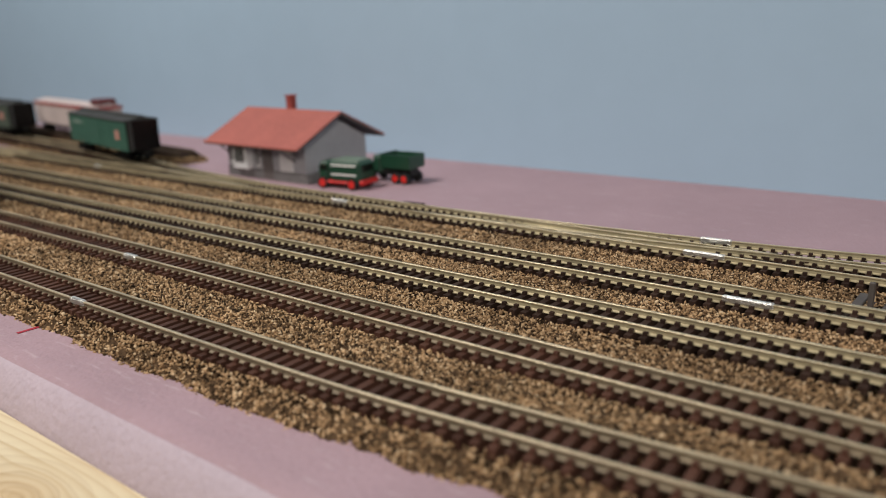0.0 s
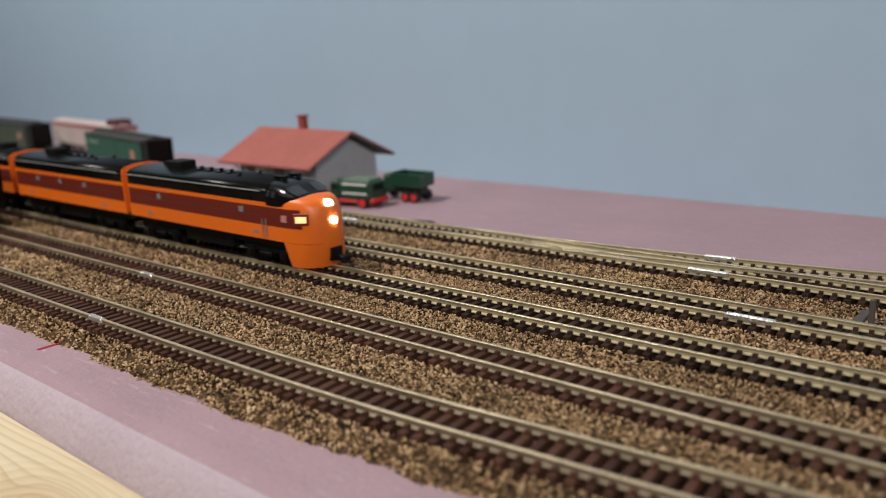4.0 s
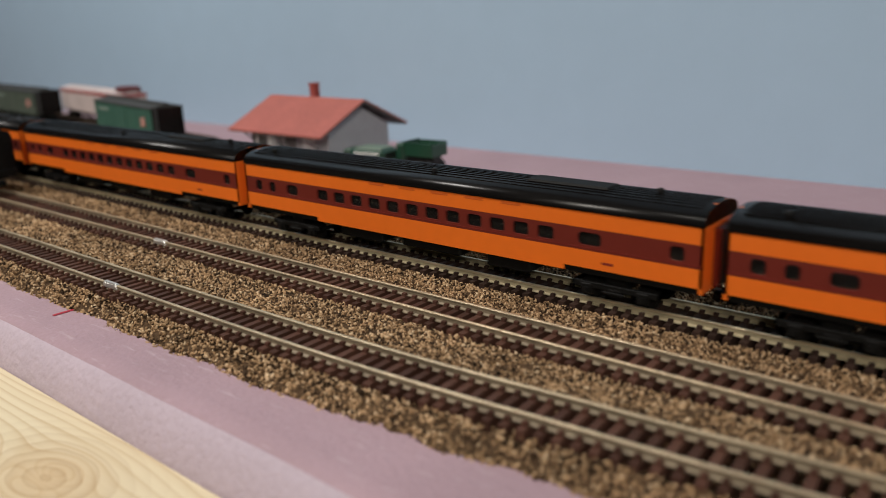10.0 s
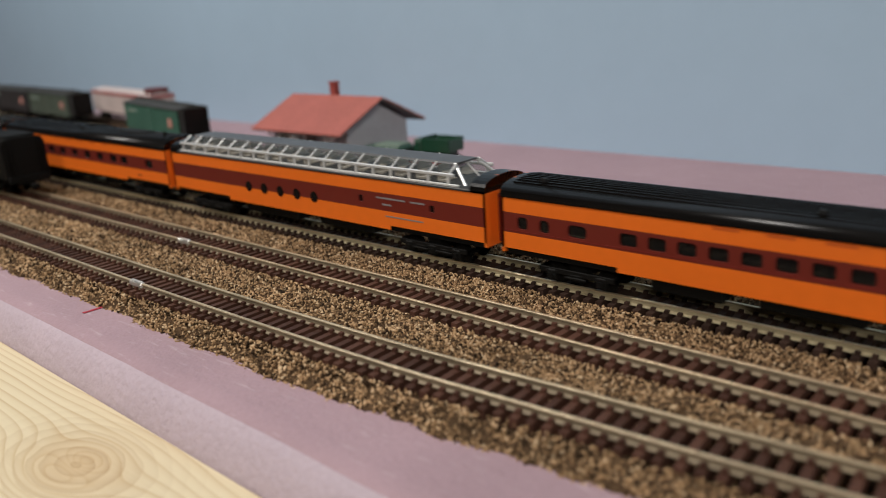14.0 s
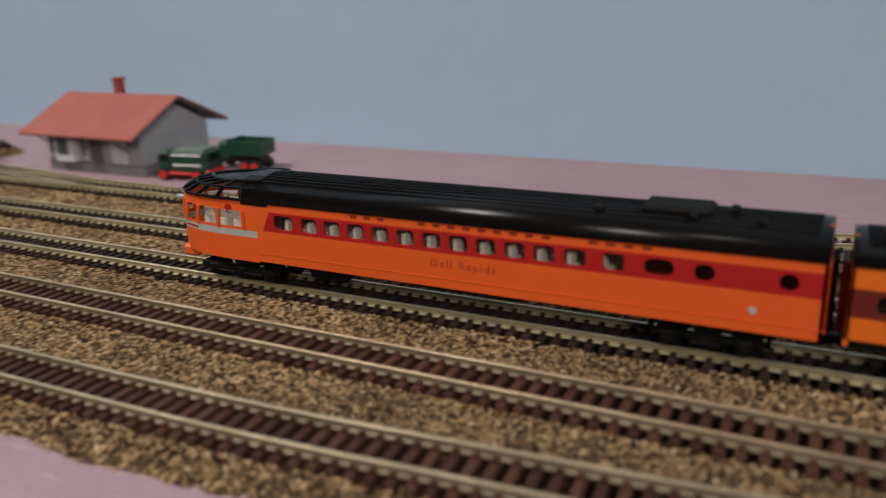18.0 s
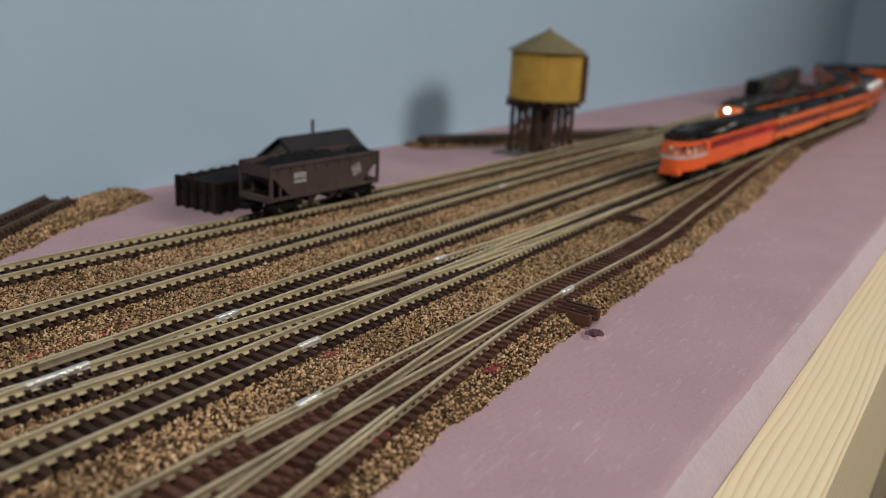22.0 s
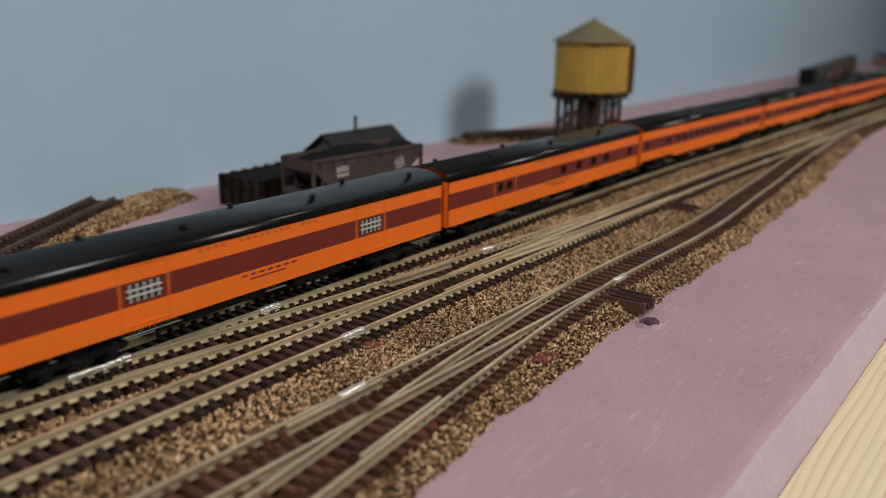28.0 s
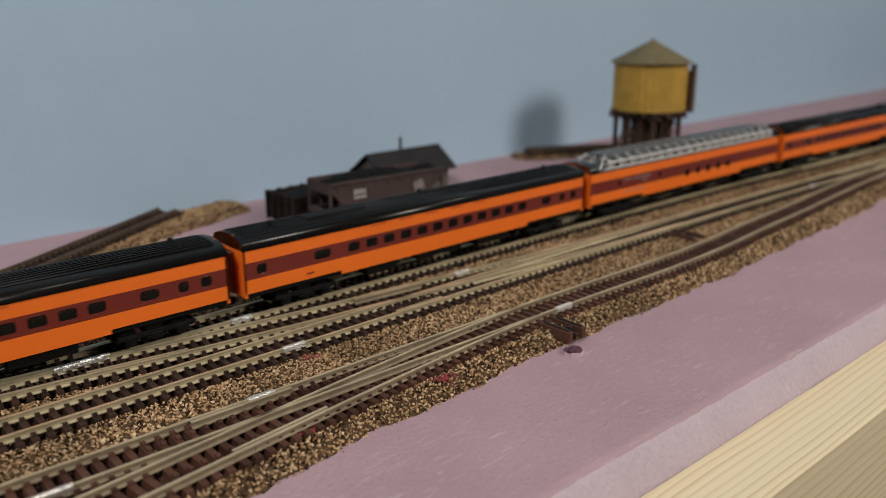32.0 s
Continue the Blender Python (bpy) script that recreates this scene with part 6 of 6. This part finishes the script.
def tender():
    ob = tagged(empty("locomotive_tender", pose(-0.4270, YD, 0)), "black locomotive tender standing on a yard track", "tender")
    pts = [(-0.0096, 0.0085), (-0.0098, 0.0238), (-0.0086, 0.0262), (-0.0060, 0.0270), (0.0060, 0.0270), (0.0086, 0.0262), (0.0098, 0.0238), (0.0096, 0.0085)]
    part("tank", prism(bmesh.new(), pts, -0.050, 0.050), M_TRUCK, ob)
    part("filler_deck", boxed(0.020, 0.048, -0.0070, 0.0070, 0.0268, 0.0280, bevel=0.0004), M_TRUCK, ob)
    part("coal_load", boxed(-0.046, 0.016, -0.0062, 0.0062, 0.0264, 0.0288, bevel=0.0014), bpy.data.materials["coal"], ob)
    part("underframe", boxed(-0.050, 0.051, -0.0050, 0.0050, 0.0058, 0.0086), M_TRUCK, ob)
    part("end_beam", boxed(0.050, 0.0516, -0.0092, 0.0092, 0.0066, 0.0096, bevel=0.0003), M_TRUCK, ob)
    for y in (-0.0072, 0.0072):
        bm = bmesh.new()
        for dy in (-0.0010, 0.0010):
            rod(bm, (0.0510, y + dy, 0.0096), (0.0510, y + dy, 0.0255), 0.00025, 6)
        for z in np.arange(0.0115, 0.0250, 0.0028):
            rod(bm, (0.0510, y - 0.0010, z), (0.0510, y + 0.0010, z), 0.00022, 6)
        part("ladder", bm, M_TRUCK, ob)
    for x in (-0.030, 0.026):
        truck_parts(ob, x, base=0.0130)
    coupler(ob, 0.050, 1)


def small_track_things():
    def joint(line, x, off, length=0.010, wide=1.5, label="bright solder on a rail joint"):
        k = np.argmin(abs(line[:, 0] - x))
        t = line[k + 1] - line[k - 1]
        t /= np.linalg.norm(t)
        c = line[k] + off * np.array([-t[1], t[0]])
        bm = boxed(-length / 2, length / 2, -0.00055 * wide, 0.00055 * wide, -0.0016, 0.00030, bevel=0.0004)
        for v in bm.verts:
            v.co += Vector((0, 0.0002 * noise.noise(v.co * 900), 0.0002 * noise.noise(v.co * 700)))
        ob = link_mesh("rail_joiner", bm, M_JOINT)
        ob.matrix_basis = Matrix.Translation((c[0], c[1], 0)) @ Matrix.Rotation(math.atan2(t[1], t[0]), 4, "Z")
        tagged(ob, label, "rail joiner", group="rail joiners")
    n = -0.0049
    for line, x, off, l in ((LINE_D, -0.2387, n, 0.0070), (LINE_E, -0.2090, n, 0.0070), (LINE_A, -0.2401, n, 0.009), (LINE_A, -0.0853, n, 0.013), (LINE_B, -0.0554, n, 0.013), (LINE_H, -0.0846, -n, 0.010),
                            (LINE_E, 0.0690, n, 0.016), (LINE_D, 0.0722, n, 0.012), (LINE_C, 0.1506, n, 0.008), (LINE_X, 0.2375, -n, 0.007), (LINE_D, 0.1304, -n, 0.008), (LINE_B, 0.1466, n, 0.008),
                            (LINE_B, 0.1054, n, 0.016), (LINE_C, 0.4865, n, 0.006), (LINE_D, 0.2352, n, 0.008), (LINE_A, 0.36, n, 0.006), (LINE_S, 0.055, n, 0.010), (LINE_H, 0.03, n, 0.012), (LINE_A, -0.43, n, 0.006)):
        joint(line, x, off, l)
    M_STAND = mat("grey_switch_plastic", (0.075, 0.062, 0.055), 0.6, grain=0.1)
    dark = mat("switch_plastic", (0.022, 0.013, 0.011), 0.65, grain=0.2, spec=0.3)
    for at in ((0.2260, -0.0440), (0.3480, -0.0125)):
        ob = tagged(empty("switch_machine", pose(at[0], at[1], 0)), "dark brown plastic switch throw beside the turnout", "switch", group="turnout switches")
        part("throw_bar", boxed(-0.0007, 0.0007, -0.0082, 0.014, -0.0040, -0.0026, bevel=0.0002), dark, ob)
        for x in (-0.0031, 0.0031):
            part("head_tie", boxed(x - 0.0010, x + 0.0010, -0.0082, 0.0090, -0.0050, -0.0015, bevel=0.0002), M_TIEBROWN, ob)
            part("side_rib", boxed(x - 0.0004, x + 0.0004, -0.0074, 0.0030, -0.0016, -0.0010, bevel=0.0001), dark, ob)
        part("pivot", rod(bmesh.new(), (0, -0.0050, -0.0030), (0, -0.0050, -0.0012), 0.0008, 8), dark, ob)
    ob = tagged(empty("switch_stand", pose(-0.0335, 0.0440, 0)), "small dark switch stand with an upright pin", "switch", group="turnout switches")
    for x in (-0.0040, 0.0030):
        part("head_tie", boxed(x - 0.0012, x + 0.0012, -0.0095, 0.0085, -0.0048, -0.0021, bevel=0.0002), M_STAND, ob)
    part("pin", boxed(-0.0016, -0.0002, -0.0016, -0.0004, -0.0040, 0.0040, bevel=0.0002), M_STAND, ob)
    part("slide_bar", boxed(-0.0022, 0.0012, -0.0100, 0.0050, -0.0046, -0.0030), dark, ob)
    pit = tagged(empty("foam_pit", pose(0.2205, -0.0548, FOAM)), "gouge with a torn rim in the pink foam, its shade painted dark", "gouge")
    # The disc isn't sunk; its dark colour stands for shade inside the gouge.
    hollow = mat("shade_dark_foam", (0.075, 0.030, 0.048), 0.9, grain=0.4)
    for name, m, rings in (("torn_rim", M_FOAM, ((0.0036, -0.0002), (0.0031, 0.0006), (0.0028, 0.0008), (0.0026, 0.0002))), ("hollow", hollow, ((0.0028, 0.0007), (0.0018, 0.0004), (0.0008, 0.0003), (0.0002, 0.0003)))):
        bm = bmesh.new()
        rows = [[bm.verts.new((1.25 * r * math.cos(a) * (1 + 0.25 * noise.noise((math.cos(a) * 2, math.sin(a) * 2, 5))), r * math.sin(a), z * (1 + 0.9 * noise.noise((math.cos(a) * 3, math.sin(a) * 3, r * 900))))) for a in np.linspace(0, 2 * math.pi, 24, endpoint=False)] for r, z in rings]
        for p, q in zip(rows, rows[1:]):
            for i in range(24):
                bm.faces.new((p[i], p[(i + 1) % 24], q[(i + 1) % 24], q[i]))
        bmesh.ops.recalc_face_normals(bm, faces=bm.faces)
        part(name, bm, m, pit)
    bm = bmesh.new()
    for x, y, r in ((-0.0012, -0.0004, 0.0012), (0.0010, 0.0006, 0.0010), (0.0002, -0.0010, 0.0008)):
        bmesh.ops.create_icosphere(bm, subdivisions=1, radius=r, matrix=Matrix.Translation((x, y, 0.0005)))
    part("crumbs", bm, hollow, pit)
    stain = mat("red_stain", (0.19, 0.028, 0.030), 0.85, grain=0.3)
    for x, y, w in ((0.1540, -0.0098, 0.0030), (0.1739, -0.0470, 0.0030), (0.1300, -0.0470, 0.0022)):
        bm = bmesh.new()
        for k in range(34):
            q = Matrix.Translation((random.gauss(0, w * 0.55), random.gauss(0, w * 0.35), random.uniform(-0.0002, 0.0005))) @ Euler((random.random() * 6, random.random() * 6, 0)).to_matrix().to_4x4()
            bmesh.ops.create_icosphere(bm, subdivisions=1, radius=random.uniform(0.00035, 0.0006), matrix=q)
        ob = link_mesh("red_stain", bm, stain)
        ob.location = (x, y, -0.0031)
        tagged(ob, "red-stained ballast grains between the tracks", "stain", group="red stains")
    ob = link_mesh("red_mark", boxed(-0.0036, 0.0036, -0.0006, 0.0006, 0, 0.00008), mat("red_marker", (0.35, 0.012, 0.03), 0.6))
    ob.matrix_basis = pose(-0.2163, -0.0812, FOAM + 0.0001, 0, 0, 88)
    tagged(ob, "short red marker line on the pink foam", "marker line")
    bm = bmesh.new()
    box(bm, -0.0040, 0.0040, -0.0012, 0.0012, 0, 0.0012, bevel=0.0004), box(bm, 0.0030, 0.0075, -0.0016, 0.0004, 0, 0.0014, bevel=0.0004)
    ob = link_mesh("loose_coupler", bm, dark)
    ob.matrix_basis = pose(-0.2265, 0.0905, FOAM, 0, 0, 8)
    tagged(ob, "small dark loose part lying on the foam", "loose part")
    bm = bmesh.new()
    xs = np.arange(0.090, 0.205, 0.004)
    top = [[bm.verts.new((x, 0.0437 + k * 0.0019 + 0.0006 * math.sin(x * 200), -0.0030)) for k in (0, 1)] for x in xs]
    low = [[bm.verts.new((v.co.x, v.co.y, -0.0042)) for v in r] for r in top]
    for k in range(len(xs) - 1):
        for a in ((top[k][0], top[k + 1][0], top[k + 1][1], top[k][1]), (low[k][0], low[k + 1][0], top[k + 1][0], top[k][0]), (top[k][1], top[k + 1][1], low[k + 1][1], low[k][1])):
            bm.faces.new(a)
    tagged(link_mesh("red_line", bm, mat("red_chalk", (0.24, 0.022, 0.030), 0.9, grain=0.3)), "red pencil line along the edge of the roadbed", "marker line")


# ---- build ----
make_room()
make_foam()
make_frame()
make_clutter()
WHEEL, TIE, TIEBROWN = wheel_mesh(), tie_mesh(M_TIE), tie_mesh(M_TIEBROWN)
station()
lorry()
water_tower()
hopper_car()
coal_bin()
shed()
GREEN = mat("faded_green", (0.035, 0.105, 0.075), 0.7, grain=0.08, patch=0.12, patch_size=50)
OLIVE = mat("dull_olive", (0.055, 0.075, 0.055), 0.75, grain=0.08, patch=0.12, patch_size=50)
freight_car("dark green box car with faded lettering", pose(-0.4600, 0.0878, 0, 0, 0, -9.5), GREEN, 0.092)
freight_car("dull olive green box car", pose(-0.660, 0.1105, 0, 0, 0, -4), OLIVE, 0.085)
BROWN = mat("box_car_brown", (0.075, 0.035, 0.026), 0.8, grain=0.1, patch=0.15, patch_size=50)
CHARCOAL = mat("charcoal_paint", (0.022, 0.020, 0.020), 0.7, grain=0.1, patch=0.15, patch_size=50)
freight_car("charcoal grey box car standing near the end wall", pose(0.985, 0.0865, 0, 0, 0, 3), CHARCOAL, 0.082)
freight_car("brown box car standing near the end wall", pose(1.077, 0.0940, 0, 0, 0, 5), BROWN, 0.085)
freight_car("charcoal grey box car standing near the end wall", pose(1.172, 0.1035, 0, 0, 0, 6), CHARCOAL, 0.085)
slogan_car()
tender()
freight_car("charcoal grey box car behind the others", pose(-0.752, 0.1160, 0, 0, 0, -2), CHARCOAL, 0.085)
freight_car("brown box car standing near the end wall", pose(1.268, 0.1140, 0, 0, 0, 6), BROWN, 0.085)
small_track_things()

CARS1 = [(diesel("orange and maroon diesel locomotive with a black roof, headlights lit", lit=True), -0.8503, 0), (diesel("orange and maroon cabless booster locomotive with a black roof", cab=False), -0.9486, 0),
         (diesel("orange and maroon diesel locomotive with a black roof facing the cars"), -1.0485, 180),
         (baggage_car("red-orange mail and baggage car with a maroon band", M_REDORANGE, "mail"), -1.1872, 0), (baggage_car("red-orange baggage car with two sliding doors", M_REDORANGE, "baggage"), -1.3362, 0)]
COACH = coach("orange passenger coach with maroon window band and black roof")
CARS1 += [(COACH if i == 0 else copy_thing(COACH, Matrix()), -1.411 - 0.1668 * (i + 0.5), 0) for i in range(5)]
DOME = dome_car("orange and maroon dome car with a full-length glass roof")
CARS1 += [(DOME, -2.329, 0), (coach("orange sleeping car with widely spaced windows and black roof", sleeper=True), -2.4956, 0), (coach("orange sleeping car with widely spaced windows and black roof", sleeper=True), -2.6615, 0),
          (observation_car("orange observation car with a rounded glazed tail"), -2.8240, 0)]
CARS2 = [(diesel("orange and maroon diesel locomotive with maroon ends, headlights lit", lit=True, plain=True), 3.8660, 180), (diesel("orange and maroon cabless booster locomotive with maroon ends", cab=False, plain=True), 3.9669, 0), (diesel("orange and maroon diesel locomotive with maroon ends facing the cars", plain=True), 4.0720, 0),
         (baggage_car("orange express baggage car with barred door windows", M_ORANGE, "grid"), 4.2110, 180), (baggage_car("orange express car with one wide door", M_ORANGE, "express"), 4.3643, 0)]
LONGER = Matrix.Diagonal((1.036, 1, 1, 1))
CARS2 += [(copy_thing(COACH, LONGER), x, 180) for x in (4.5283, 4.7014, 4.8745)] + [(copy_thing(DOME, LONGER), 5.0478, 180)] + [(copy_thing(COACH, LONGER), x, 180) for x in (5.2210, 5.394)]

make_ballast()
make_track(LINE_A, "long straight yard track on brown ties", stretch=((-0.21, -0.085, LINE_H),))
make_track(LINE_B, "yard track with a turnout in the middle", stretch=((-0.06, 0.075, LINE_X),))
make_track(LINE_C, "main track that carries the train", stretch=((0.235, 0.36, LINE_X),))
make_track(LINE_D, "yard track that curves to the main line", stretch=((0.095, 0.225, LINE_E),), ties=TIEBROWN)
make_track(LINE_E, "front yard track that joins its neighbour", skip=((0.095, 0.3),), ties=TIEBROWN)
make_track(LINE_X, "crossover between two yard tracks", skip=((-0.1, 0.075), (0.235, 0.4)))
make_track(LINE_H, "rear yard track under the hopper car", skip=((-0.3, -0.085),), stretch=((0.03, 0.062, LINE_S),))
make_track(LINE_S, "short spur that ends at the wall", skip=((0.0, 0.062),), x0=0.0, x1=0.3, worn=True)
make_track(LINE_R, "short dark spur behind the water tower", x0=0.4, x1=0.7, worn=True)
make_track(LINE_L1, "siding under the green box car", x0=-0.8, x1=-0.3)
make_track(LINE_L2, "rear siding that ends in the foam", x0=-0.8, x1=-0.4, worn=True)
guard_rails()


# ---- what moves ----
def along(line):
    s = np.r_[0, np.cumsum(np.linalg.norm(np.diff(line, axis=0), axis=1))]
    zero = np.interp(0.0, line[:, 0][:np.argmax(line[:, 0] > 0.5)], s[:np.argmax(line[:, 0] > 0.5)])

    def at(q):
        return np.interp(q + zero, s, line[:, 0]), np.interp(q + zero, s, line[:, 1])
    return at


def ride(thing, at, q, turn, half=0.055):
    a, b = at(q - half), at(q + half)
    return pose((a[0] + b[0]) / 2, (a[1] + b[1]) / 2, 0, 0, 0, math.degrees(math.atan2(b[1] - a[1], b[0] - a[0])) + turn)


def motions():
    """Train one runs to the right on the main track, train two comes back on the track behind it."""
    times = [0.5 * k for k in range(65)]
    on_c, on_b = along(LINE_C), along(LINE_B)
    for thing, q, turn in CARS1:
        half = 0.027 if "locomotive" in thing.name else 0.055
        walk(thing, [(t, ride(thing, on_c, q + 0.15167 * t - 0.0035 * math.exp(-((t - 20.0) / 0.6) ** 2), turn, half)) for t in times])
    for thing, q, turn in CARS2:
        half = 0.027 if "locomotive" in thing.name else 0.055
        walk(thing, [(t, ride(thing, on_b, q - 0.14513 * t + 0.0045 * min(1.0, max(0.0, (t - 29.0) / 3.0)), turn, half)) for t in times])


motions()
